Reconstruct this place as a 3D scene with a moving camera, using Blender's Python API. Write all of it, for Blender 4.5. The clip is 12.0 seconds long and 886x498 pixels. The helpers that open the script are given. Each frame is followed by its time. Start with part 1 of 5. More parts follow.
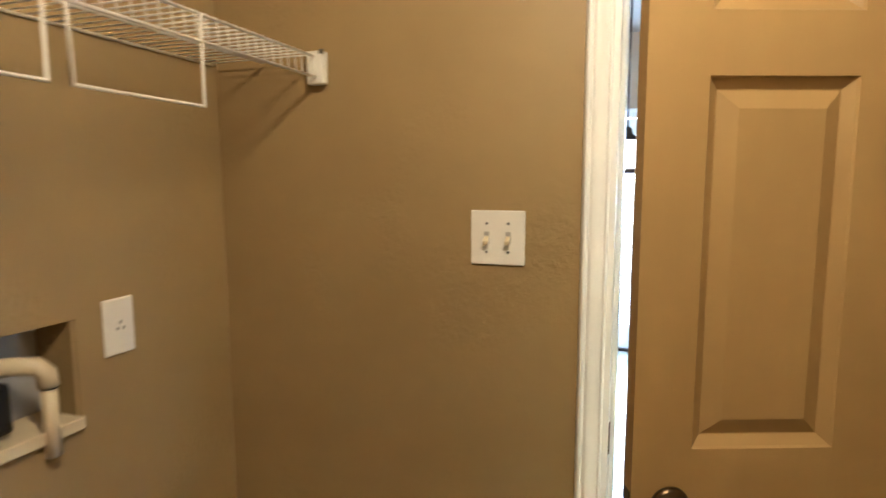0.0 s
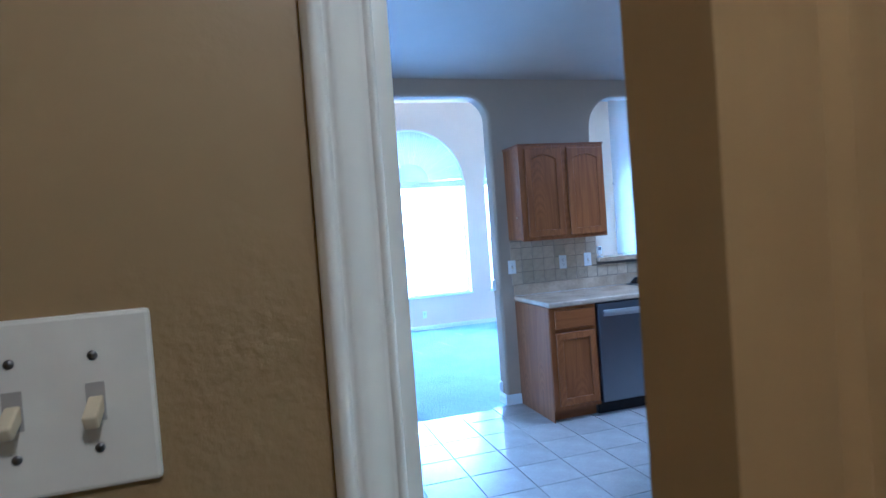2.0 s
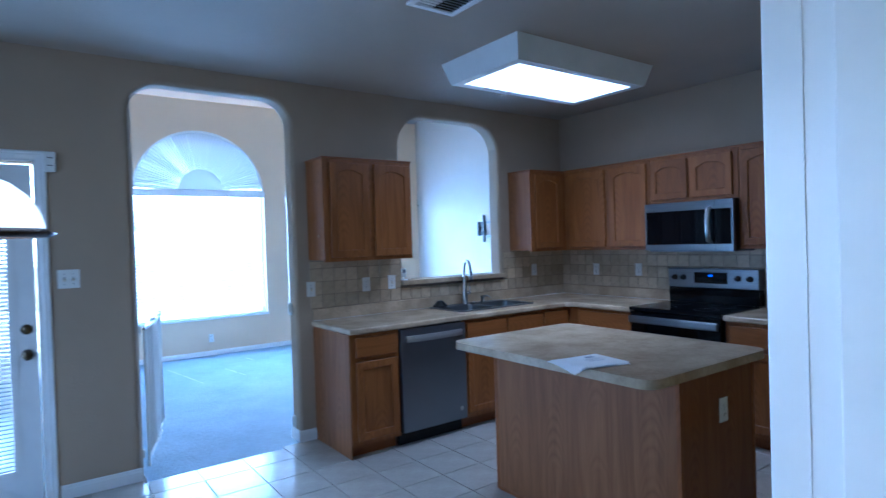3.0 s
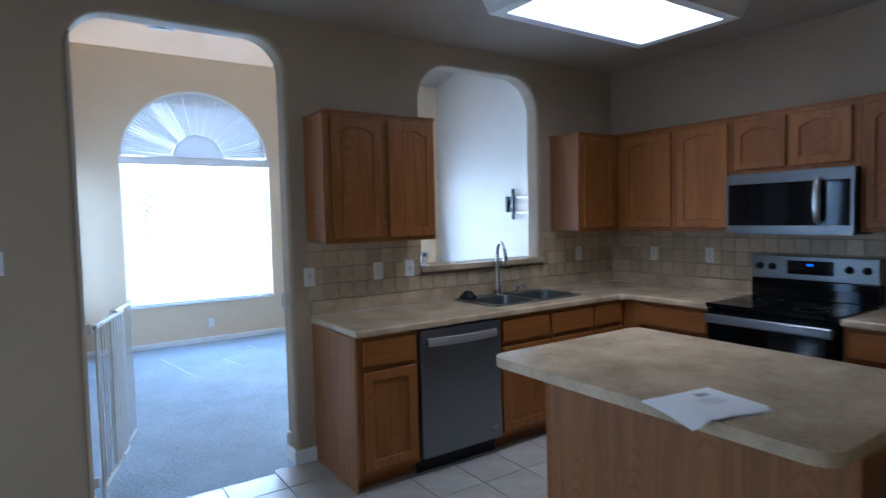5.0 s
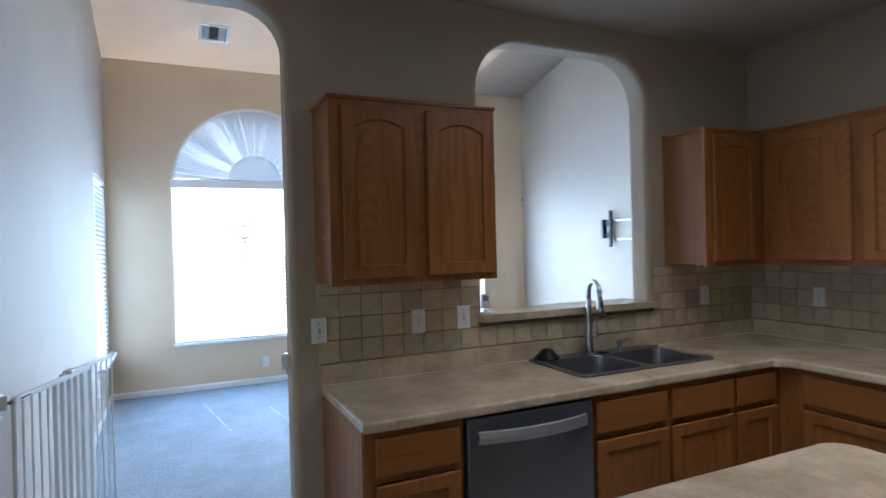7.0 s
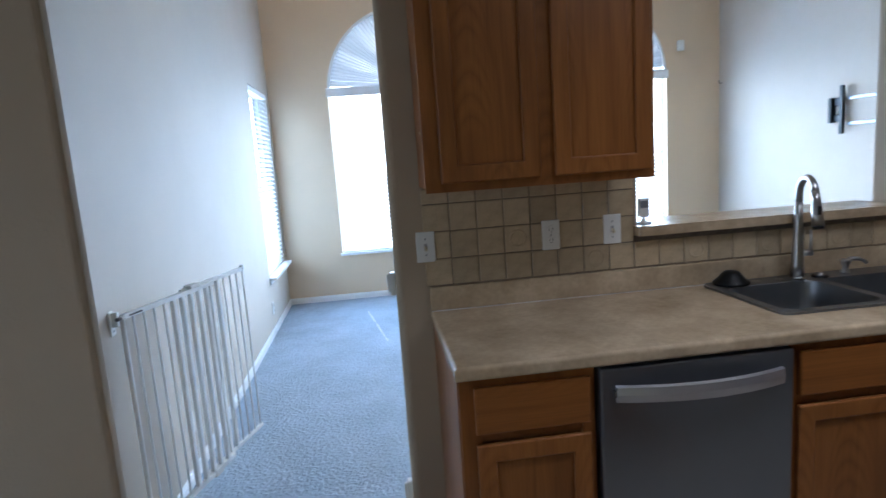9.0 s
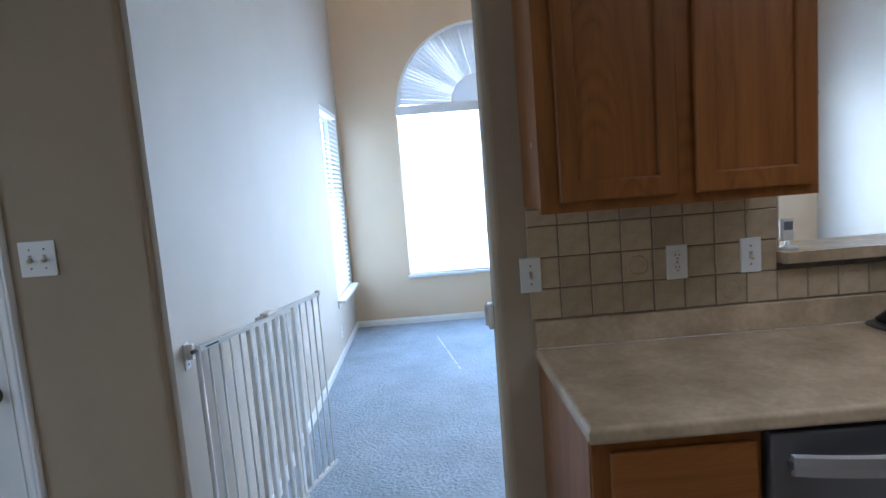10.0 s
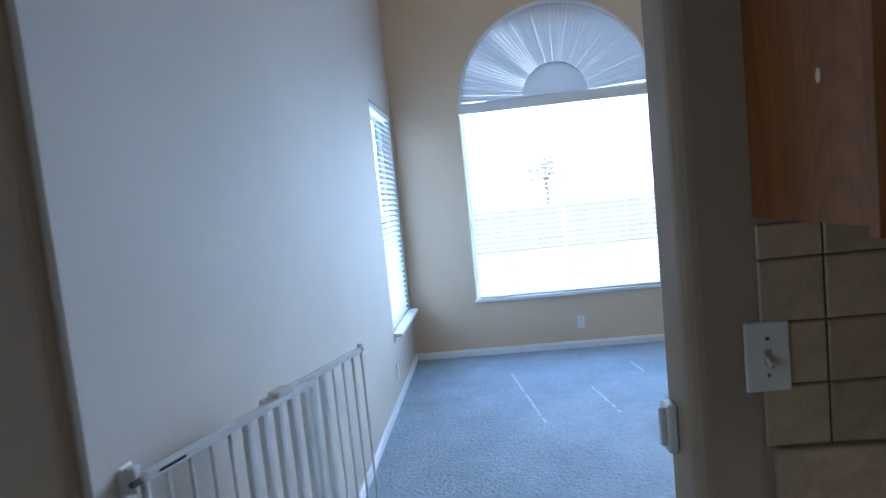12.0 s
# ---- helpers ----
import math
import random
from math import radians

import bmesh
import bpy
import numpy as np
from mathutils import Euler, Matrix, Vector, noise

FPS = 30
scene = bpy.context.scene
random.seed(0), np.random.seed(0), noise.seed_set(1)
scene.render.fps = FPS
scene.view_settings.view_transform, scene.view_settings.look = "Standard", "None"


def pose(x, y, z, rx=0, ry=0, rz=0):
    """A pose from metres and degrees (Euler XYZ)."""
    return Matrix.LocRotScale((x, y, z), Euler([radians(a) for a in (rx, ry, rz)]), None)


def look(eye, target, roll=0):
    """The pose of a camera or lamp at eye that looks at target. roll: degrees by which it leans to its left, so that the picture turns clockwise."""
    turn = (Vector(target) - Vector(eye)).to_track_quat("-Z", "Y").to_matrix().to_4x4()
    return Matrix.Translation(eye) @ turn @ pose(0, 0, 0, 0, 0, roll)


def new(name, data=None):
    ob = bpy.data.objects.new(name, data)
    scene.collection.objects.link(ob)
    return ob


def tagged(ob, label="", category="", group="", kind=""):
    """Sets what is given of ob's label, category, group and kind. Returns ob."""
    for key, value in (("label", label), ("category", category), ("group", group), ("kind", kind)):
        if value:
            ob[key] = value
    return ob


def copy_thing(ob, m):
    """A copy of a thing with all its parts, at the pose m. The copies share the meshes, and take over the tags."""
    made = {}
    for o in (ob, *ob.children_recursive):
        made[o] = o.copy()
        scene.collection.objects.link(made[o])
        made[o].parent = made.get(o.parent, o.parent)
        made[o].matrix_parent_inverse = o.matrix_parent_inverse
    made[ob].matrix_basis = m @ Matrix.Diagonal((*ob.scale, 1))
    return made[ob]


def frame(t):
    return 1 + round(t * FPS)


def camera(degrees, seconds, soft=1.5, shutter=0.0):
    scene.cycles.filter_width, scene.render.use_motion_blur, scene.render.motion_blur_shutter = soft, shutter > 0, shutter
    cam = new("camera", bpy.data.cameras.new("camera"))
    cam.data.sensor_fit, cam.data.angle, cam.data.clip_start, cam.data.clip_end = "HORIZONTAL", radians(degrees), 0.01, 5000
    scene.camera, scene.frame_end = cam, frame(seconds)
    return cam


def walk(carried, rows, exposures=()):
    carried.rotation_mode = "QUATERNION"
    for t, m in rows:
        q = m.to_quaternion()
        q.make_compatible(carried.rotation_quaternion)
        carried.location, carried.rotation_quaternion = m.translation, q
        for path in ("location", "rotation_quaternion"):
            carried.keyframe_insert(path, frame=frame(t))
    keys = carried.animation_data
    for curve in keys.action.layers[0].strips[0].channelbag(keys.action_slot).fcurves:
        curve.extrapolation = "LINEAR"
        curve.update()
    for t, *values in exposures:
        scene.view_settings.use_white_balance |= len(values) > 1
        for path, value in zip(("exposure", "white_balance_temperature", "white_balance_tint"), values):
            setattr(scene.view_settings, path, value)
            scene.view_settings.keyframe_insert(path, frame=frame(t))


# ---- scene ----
cam = camera(74.9, 12.0, soft=1.4, shutter=0.3)
PATH = [
    (0, (-1.796, -5.26, 1.509), (-2.46, -3.388, 1.275), -0.1),
    (0.4, (-1.852, -5.055, 1.478), (-2.234, -3.096, 1.333), -3.18),
    (0.5, (-1.872, -5.011, 1.471), (-2.161, -3.035, 1.347), -2.8),
    (0.8, (-1.914, -4.884, 1.472), (-1.936, -2.89, 1.314), -2.68),
    (1, (-1.942, -4.823, 1.471), (-1.734, -2.84, 1.312), -2.4),
    (1.5, (-1.993, -4.681, 1.454), (-1.424, -2.769, 1.316), -3),
    (1.8, (-1.973, -4.576, 1.467), (-1.396, -2.663, 1.364), -3.7),
    (2, (-1.953, -4.513, 1.482), (-1.38, -2.597, 1.43), -4.2),
    (2.1, (-1.953, -4.492, 1.476), (-1.362, -2.581, 1.442), -4.64),
    (2.5, (-1.904, -4.348, 1.495), (-1.103, -2.516, 1.45), -4.1),
    (3, (-1.798, -4.217, 1.503), (-0.623, -2.598, 1.474), -1.8),
    (3.2, (-1.712, -4.137, 1.508), (-0.487, -2.557, 1.454), -2.1),
    (4.8, (-1.365, -3.521, 1.512), (-0.166, -1.924, 1.402), -1.8),
    (5, (-1.331, -3.436, 1.513), (-0.21, -1.783, 1.403), -1.3),
    (5.5, (-1.125, -3.221, 1.523), (-0.158, -1.473, 1.444), -2.2),
    (6, (-0.955, -3.016, 1.52), (0.078, -1.304, 1.458), -1.4),
    (6.5, (-0.796, -2.789, 1.52), (0.264, -1.093, 1.511), -0.8),
    (7, (-0.591, -2.585, 1.528), (0.252, -0.772, 1.515), -1.4),
    (7.2, (-0.524, -2.519, 1.518), (0.234, -0.67, 1.443), -1.4),
    (8.8, (-0.182, -2.153, 1.487), (0.138, -0.198, 1.21), -3.2),
    (9, (-0.186, -2.13, 1.475), (0.034, -0.165, 1.171), -4),
    (9.5, (-0.237, -2.02, 1.455), (-0.191, -0.046, 1.135), -4.4),
    (10, (-0.322, -1.861, 1.476), (-0.288, 0.126, 1.253), -4.5),
    (10.5, (-0.345, -1.653, 1.462), (-0.522, 0.328, 1.254), -4.5),
    (11, (-0.32, -1.418, 1.463), (-0.691, 0.533, 1.226), -5),
    (11.5, (-0.37, -1.196, 1.449), (-0.708, 0.765, 1.252), -5.6),
    (12, (-0.438, -0.952, 1.458), (-0.597, 1.035, 1.296), -5.8),
]
EXPOSE = [
    (0.0, 3.9, 5100, 10), (0.5, 3.8, 4750, 9), (1.0, 3.6, 4250, 11), (1.5, 3.0, 3950, 17), (2.1, 2.6, 3700, 10), (2.5, 2.45, 3650, 10), (3.0, 1.8, 4100, 10), (3.2, 1.75, 4200, 10),
    (5.0, 1.58, 5050, 12), (7.0, 1.48, 5450, 13), (9.0, 1.48, 5450, 13), (10.5, 1.52, 5400, 13), (11.25, 1.34, 5250, 13), (12.0, 0.85, 5100, 13),
]
walk(cam, [(t, look(eye, target, roll)) for t, eye, target, roll in PATH], EXPOSE)

# ---- world and lights ----
world = bpy.data.worlds.new("sky")
scene.world = world
world.use_nodes = True
wn = world.node_tree.nodes
wl = world.node_tree.links
sky = wn.new("ShaderNodeTexSky")
sky.sky_type = "NISHITA"
sky.sun_disc = False
sky.dust_density = 5.0
sky.sun_elevation = radians(51.3)
sky.sun_rotation = radians(123.7)
wl.new(sky.outputs[0], wn["Background"].inputs[0])
wn["Background"].inputs[1].default_value = 0.15

sun = new("sun", bpy.data.lights.new("sun", "SUN"))
sun.data.energy = 5.0
sun.data.angle = radians(0.5)
sun.data.color = (1.0, 0.96, 0.91)
sun.matrix_world = look((6, -4, 9), (0, 0, 0))


def area(name, m, w, h, watts, color, shape="RECTANGLE"):
    ob = new(name, bpy.data.lights.new(name, "AREA"))
    ob.data.shape, ob.data.size, ob.data.size_y, ob.data.energy, ob.data.color = shape, w, h, watts, color
    ob.matrix_world = m
    return ob


DAY = (0.50, 0.745, 1.0)
PALE = (0.78, 0.89, 1.0)
WARM = (1.0, 0.70, 0.37)
LAUNDRY_W, FIXTURE_E, WINDOW_W = 3.3, 1.15, 66.0
bulb = new("laundry_bulb", bpy.data.lights.new("laundry_bulb", "POINT"))
bulb.data.energy, bulb.data.color, bulb.data.shadow_soft_size = LAUNDRY_W, WARM, 0.07
bulb.matrix_world = pose(-1.75, -5.05, 2.31)
# sky light standing in each window's opening, just outside the glass
for wx in (0.28, 2.44):
    area("window_sky", look((wx, 4.598, 1.75), (wx, 0, 1.75)), 1.66, 2.5, WINDOW_W, DAY)
area("side_window_sky", look((-1.305, 3.885, 1.38), (0, 3.885, 1.38)), 0.85, 1.7, WINDOW_W * 0.15, DAY)
# fill lamp in an assumed dining window that is never in view
dining_fill = area("dining_window_sky", look((-3.92, -2.2, 1.5), (-1.2, -1.0, 1.1)), 1.3, 1.1, WINDOW_W * 0.045, PALE)
dining_fill.data.spread = radians(120)
# the tubes behind the prismatic diffuser throw most of their light downwards
tubes = area("ceiling_light_tubes", look((1.308, -1.31, 2.59), (1.308, -1.31, 0)), 1.12, 0.54, 2.4, (0.97, 0.98, 1.0))
tubes.data.spread = radians(105)
area("patio_sky", look((-2.19, -0.014, 1.06), (-2.19, -3, 0.9)), 0.58, 1.6, WINDOW_W * 0.11, DAY)

# ---- materials ----


def material(name, color, rough=0.6, metal=0.0, vary=0.08, scale=6.0, stretch=(1, 1, 1), bump=0.0, bump_scale=60.0,
             bump_depth=0.002, spec=0.5, dark=None, fine=0.0, per_object=0.0, coat=0.0, patch=0.0, rough_spot=None):
    m = bpy.data.materials.new(name)
    m.use_nodes = True
    n, l = m.node_tree.nodes, m.node_tree.links
    b = n["Principled BSDF"]
    b.inputs["Roughness"].default_value = rough
    b.inputs["Metallic"].default_value = metal
    b.inputs["Specular IOR Level"].default_value = spec
    b.inputs["Coat Weight"].default_value = coat
    tc = n.new("ShaderNodeTexCoord")
    mp = n.new("ShaderNodeMapping")
    mp.inputs["Scale"].default_value = stretch
    l.new(tc.outputs["Object"], mp.inputs["Vector"])
    big = n.new("ShaderNodeTexNoise")
    big.inputs["Scale"].default_value = scale
    big.inputs["Detail"].default_value = 5
    big.inputs["Roughness"].default_value = 0.6
    l.new(mp.outputs[0], big.inputs["Vector"])
    ramp = n.new("ShaderNodeValToRGB")
    lo = dark or tuple(c * (1 - 2 * vary) for c in color)
    hi = color if dark else tuple(min(1, c * (1 + 2 * vary)) for c in color)
    ramp.color_ramp.elements[0].position, ramp.color_ramp.elements[1].position = 0.32, 0.68
    ramp.color_ramp.elements[0].color, ramp.color_ramp.elements[1].color = (*lo, 1), (*hi, 1)
    l.new(big.outputs["Fac"], ramp.inputs["Fac"])
    out = ramp.outputs[0]
    if fine:
        sm = n.new("ShaderNodeTexNoise")
        sm.inputs["Scale"].default_value = scale * 14
        sm.inputs["Detail"].default_value = 3
        l.new(mp.outputs[0], sm.inputs["Vector"])
        mr = n.new("ShaderNodeMapRange")
        mr.inputs["From Min"].default_value, mr.inputs["From Max"].default_value = 0.3, 0.7
        mr.inputs["To Min"].default_value, mr.inputs["To Max"].default_value = 1 - fine, 1 + fine
        l.new(sm.outputs["Fac"], mr.inputs["Value"])
        mx = n.new("ShaderNodeVectorMath")
        mx.operation = "SCALE"
        l.new(out, mx.inputs[0])
        l.new(mr.outputs[0], mx.inputs["Scale"])
        out = mx.outputs[0]
    if per_object:
        oi = n.new("ShaderNodeObjectInfo")
        mr = n.new("ShaderNodeMapRange")
        mr.inputs["To Min"].default_value, mr.inputs["To Max"].default_value = 1 - per_object, 1 + per_object
        l.new(oi.outputs["Random"], mr.inputs["Value"])
        mx = n.new("ShaderNodeVectorMath")
        mx.operation = "SCALE"
        l.new(out, mx.inputs[0])
        l.new(mr.outputs[0], mx.inputs["Scale"])
        out = mx.outputs[0]
    l.new(out, b.inputs["Base Color"])
    if bump:
        bn = n.new("ShaderNodeTexNoise")
        bn.inputs["Scale"].default_value = bump_scale
        bn.inputs["Detail"].default_value = 4
        l.new(mp.outputs[0], bn.inputs["Vector"])
        bp = n.new("ShaderNodeBump")
        bp.inputs["Strength"].default_value = bump
        bp.inputs["Distance"].default_value = bump_depth
        height = bn.outputs["Fac"]
        if patch:
            pn = n.new("ShaderNodeTexNoise")
            pn.inputs["Scale"].default_value = patch
            pn.inputs["Detail"].default_value = 2
            l.new(mp.outputs[0], pn.inputs["Vector"])
            pr = n.new("ShaderNodeMapRange")
            pr.inputs["From Min"].default_value, pr.inputs["From Max"].default_value = 0.5, 0.64
            l.new(pn.outputs["Fac"], pr.inputs["Value"])
            mask = pr.outputs[0]
            if rough_spot:
                # a coarse dab of filler: full relief at its middle, fading out raggedly
                centre, reach = rough_spot
                away = n.new("ShaderNodeVectorMath")
                away.operation = "DISTANCE"
                l.new(tc.outputs["Object"], away.inputs[0])
                away.inputs[1].default_value = centre
                rag = n.new("ShaderNodeMath")
                rag.operation = "MULTIPLY_ADD"
                rn = n.new("ShaderNodeTexNoise")
                rn.inputs["Scale"].default_value = 22
                l.new(mp.outputs[0], rn.inputs["Vector"])
                l.new(rn.outputs["Fac"], rag.inputs[0])
                rag.inputs[1].default_value = reach
                l.new(away.outputs["Value"], rag.inputs[2])
                fade = n.new("ShaderNodeMapRange")
                fade.inputs["From Min"].default_value, fade.inputs["From Max"].default_value = reach * 0.7, reach * 1.6
                fade.inputs["To Min"].default_value, fade.inputs["To Max"].default_value = 1.7, 0.0
                l.new(rag.outputs[0], fade.inputs["Value"])
                both = n.new("ShaderNodeMath")
                both.operation = "MAXIMUM"
                l.new(mask, both.inputs[0])
                l.new(fade.outputs[0], both.inputs[1])
                mask = both.outputs[0]
            pm = n.new("ShaderNodeMath")
            pm.operation = "MULTIPLY"
            l.new(bn.outputs["Fac"], pm.inputs[0])
            l.new(mask, pm.inputs[1])
            height = pm.outputs[0]
        l.new(height, bp.inputs["Height"])
        l.new(bp.outputs[0], b.inputs["Normal"])
    return m


def glow(name, color, strength):
    m = bpy.data.materials.new(name)
    m.use_nodes = True
    b = m.node_tree.nodes["Principled BSDF"]
    b.inputs["Base Color"].default_value = (*color, 1)
    b.inputs["Emission Color"].default_value = (*color, 1)
    b.inputs["Emission Strength"].default_value = strength
    return m


def oak(name, base, dark, axis, rough=0.42):
    """Flat-sawn oak: long wavy grain bands with fine pores along one axis."""
    m = bpy.data.materials.new(name)
    m.use_nodes = True
    n, l = m.node_tree.nodes, m.node_tree.links
    b = n["Principled BSDF"]
    b.inputs["Roughness"].default_value = rough
    b.inputs["Specular IOR Level"].default_value = 0.35
    tc = n.new("ShaderNodeTexCoord")
    oi = n.new("ShaderNodeObjectInfo")
    off = n.new("ShaderNodeVectorMath")
    off.operation = "MULTIPLY_ADD"
    comb = n.new("ShaderNodeCombineXYZ")
    for k in range(3):
        l.new(oi.outputs["Random"], comb.inputs[k])
    l.new(comb.outputs[0], off.inputs[0])
    off.inputs[1].default_value = (7, 7, 7)
    l.new(tc.outputs["Object"], off.inputs[2])
    mp = n.new("ShaderNodeMapping")
    st = [9.0, 9.0, 9.0]
    st[axis] = 0.9
    mp.inputs["Scale"].default_value = st
    l.new(off.outputs[0], mp.inputs["Vector"])
    w = n.new("ShaderNodeTexNoise")
    w.inputs["Scale"].default_value, w.inputs["Detail"].default_value, w.inputs["Distortion"].default_value = 0.9, 2, 0.6
    l.new(mp.outputs[0], w.inputs["Vector"])
    rings = n.new("ShaderNodeMath")
    rings.operation = "MULTIPLY"
    l.new(w.outputs["Fac"], rings.inputs[0])
    rings.inputs[1].default_value = 8.0
    fr = n.new("ShaderNodeMath")
    fr.operation = "PINGPONG"
    l.new(rings.outputs[0], fr.inputs[0])
    fr.inputs[1].default_value = 1.0
    ramp = n.new("ShaderNodeValToRGB")
    ramp.color_ramp.elements[0].color = (*dark, 1)
    ramp.color_ramp.elements[1].color = (*base, 1)
    ramp.color_ramp.elements[0].position, ramp.color_ramp.elements[1].position = 0.12, 0.95
    # cathedral figure: nested arches about the middle of each flat-sawn board

    def calc(op, p, q=None, r=None):
        t = n.new("ShaderNodeMath")
        t.operation = op
        for k, s in enumerate((p, q, r)):
            if s is not None and not isinstance(s, (int, float)):
                l.new(s, t.inputs[k])
            elif s is not None:
                t.inputs[k].default_value = s
        return t.outputs[0]
    sep = n.new("ShaderNodeSeparateXYZ")
    l.new(off.outputs[0], sep.inputs[0])
    along = sep.outputs[axis]
    across = calc("ADD", sep.outputs[(axis + 1) % 3], sep.outputs[(axis + 2) % 3])
    wander = calc("MULTIPLY", calc("SUBTRACT", w.outputs["Fac"], 0.5), 0.05)
    fold = calc("PINGPONG", calc("ADD", across, wander), 0.15)
    nest = calc("PINGPONG", calc("ADD", calc("MULTIPLY", along, 30.0), calc("MULTIPLY", calc("MULTIPLY", fold, fold), 760.0)), 1.0)
    nest = calc("POWER", nest, 0.6)
    blot = n.new("ShaderNodeTexNoise")
    blot.inputs["Scale"].default_value, blot.inputs["Detail"].default_value = 3.2, 1
    l.new(off.outputs[0], blot.inputs["Vector"])
    edge = n.new("ShaderNodeMapRange")
    edge.inputs["From Min"].default_value, edge.inputs["From Max"].default_value = 0.085, 0.03
    l.new(fold, edge.inputs["Value"])
    some = n.new("ShaderNodeMapRange")
    some.inputs["From Min"].default_value, some.inputs["From Max"].default_value = 0.42, 0.52
    l.new(blot.outputs["Fac"], some.inputs["Value"])
    share = calc("MULTIPLY", calc("MULTIPLY", edge.outputs[0], some.outputs[0]), 0.6)
    figure = n.new("ShaderNodeMix")
    l.new(share, figure.inputs[0])
    l.new(calc("MULTIPLY_ADD", fr.outputs[0], 0.6, 0.3), figure.inputs[2])
    l.new(nest, figure.inputs[3])
    l.new(figure.outputs[0], ramp.inputs["Fac"])
    mp2 = n.new("ShaderNodeMapping")
    st2 = [220.0, 220.0, 220.0]
    st2[axis] = 6.0
    mp2.inputs["Scale"].default_value = st2
    l.new(off.outputs[0], mp2.inputs["Vector"])
    pore = n.new("ShaderNodeTexNoise")
    pore.inputs["Scale"].default_value, pore.inputs["Detail"].default_value = 1.0, 2
    l.new(mp2.outputs[0], pore.inputs["Vector"])
    mr = n.new("ShaderNodeMapRange")
    mr.inputs["From Min"].default_value, mr.inputs["From Max"].default_value = 0.35, 0.6
    mr.inputs["To Min"].default_value, mr.inputs["To Max"].default_value = 0.90, 1.05
    l.new(pore.outputs["Fac"], mr.inputs["Value"])
    sc = n.new("ShaderNodeVectorMath")
    sc.operation = "SCALE"
    l.new(ramp.outputs[0], sc.inputs[0])
    l.new(mr.outputs[0], sc.inputs["Scale"])
    mr2 = n.new("ShaderNodeMapRange")
    mr2.inputs["To Min"].default_value, mr2.inputs["To Max"].default_value = 0.9, 1.1
    l.new(oi.outputs["Random"], mr2.inputs["Value"])
    sc2 = n.new("ShaderNodeVectorMath")
    sc2.operation = "SCALE"
    l.new(sc.outputs[0], sc2.inputs[0])
    l.new(mr2.outputs[0], sc2.inputs["Scale"])
    l.new(sc2.outputs[0], b.inputs["Base Color"])
    bp = n.new("ShaderNodeBump")
    bp.inputs["Strength"].default_value, bp.inputs["Distance"].default_value = 0.25, 0.001
    l.new(pore.outputs["Fac"], bp.inputs["Height"])
    l.new(bp.outputs[0], b.inputs["Normal"])
    return m


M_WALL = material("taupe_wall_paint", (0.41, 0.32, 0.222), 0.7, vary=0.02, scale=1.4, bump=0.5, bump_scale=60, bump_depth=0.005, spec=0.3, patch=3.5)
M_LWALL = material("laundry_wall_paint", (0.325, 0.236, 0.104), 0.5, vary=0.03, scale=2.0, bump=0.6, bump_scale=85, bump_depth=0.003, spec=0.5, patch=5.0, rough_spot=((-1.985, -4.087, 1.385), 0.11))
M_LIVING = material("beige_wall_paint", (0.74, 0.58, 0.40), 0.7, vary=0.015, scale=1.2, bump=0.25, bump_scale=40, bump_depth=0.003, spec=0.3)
# side walls: darker and greyer than the far wall's beige
M_SIDEWALL = material("side_wall_beige", (0.55, 0.485, 0.40), 0.7, vary=0.02, scale=1.2, bump=0.3, bump_scale=40, bump_depth=0.004, spec=0.3, patch=3.0)
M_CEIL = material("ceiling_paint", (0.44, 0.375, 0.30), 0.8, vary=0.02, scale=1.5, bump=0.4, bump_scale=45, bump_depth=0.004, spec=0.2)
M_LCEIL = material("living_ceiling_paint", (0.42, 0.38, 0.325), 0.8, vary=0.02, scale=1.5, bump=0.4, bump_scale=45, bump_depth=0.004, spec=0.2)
M_WHITE = material("white_trim_paint", (0.85, 0.85, 0.84), 0.3, vary=0.02, scale=5, bump=0.05, bump_scale=14, spec=0.5)
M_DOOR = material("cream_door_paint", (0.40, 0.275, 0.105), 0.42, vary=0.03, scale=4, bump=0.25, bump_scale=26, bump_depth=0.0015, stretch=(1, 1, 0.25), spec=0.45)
M_BASE = material("white_baseboard_paint", (0.83, 0.83, 0.81), 0.4, vary=0.02, scale=5)
M_PLASTIC = material("white_plastic", (0.80, 0.79, 0.75), 0.35, vary=0.01, scale=8)
M_SLOT = material("dark_slot", (0.03, 0.03, 0.03), 0.6)
M_OAK = oak("honey_oak", (0.30, 0.110, 0.025), (0.195, 0.065, 0.013), 2)
M_OAKH = oak("honey_oak_across", (0.26, 0.092, 0.020), (0.195, 0.065, 0.013), 0)
M_OAKL = oak("pale_oak_side", (0.28, 0.118, 0.038), (0.185, 0.072, 0.02), 2, 0.5)
M_LAM = material("beige_laminate", (0.59, 0.455, 0.295), 0.25, vary=0.13, scale=4.4, fine=0.08, dark=(0.365, 0.267, 0.16))
M_TILE = material("beige_wall_tile", (0.47, 0.365, 0.23), 0.35, vary=0.09, scale=14, fine=0.08, per_object=0.17, bump=0.35, bump_scale=22, bump_depth=0.003)
M_GROUT = material("brown_grout", (0.17, 0.135, 0.10), 0.85, vary=0.1, scale=30)
M_FTILE = material("floor_tile", (0.43, 0.39, 0.335), 0.2, vary=0.06, scale=5, fine=0.05, per_object=0.05, bump=0.12, bump_scale=9, bump_depth=0.002)
M_FGROUT = material("floor_grout", (0.24, 0.21, 0.18), 0.85, vary=0.1, scale=30)
M_STEEL = material("stainless_steel", (0.22, 0.22, 0.225), 0.3, 1.0, vary=0.05, scale=3, stretch=(1, 1, 60), fine=0.05)
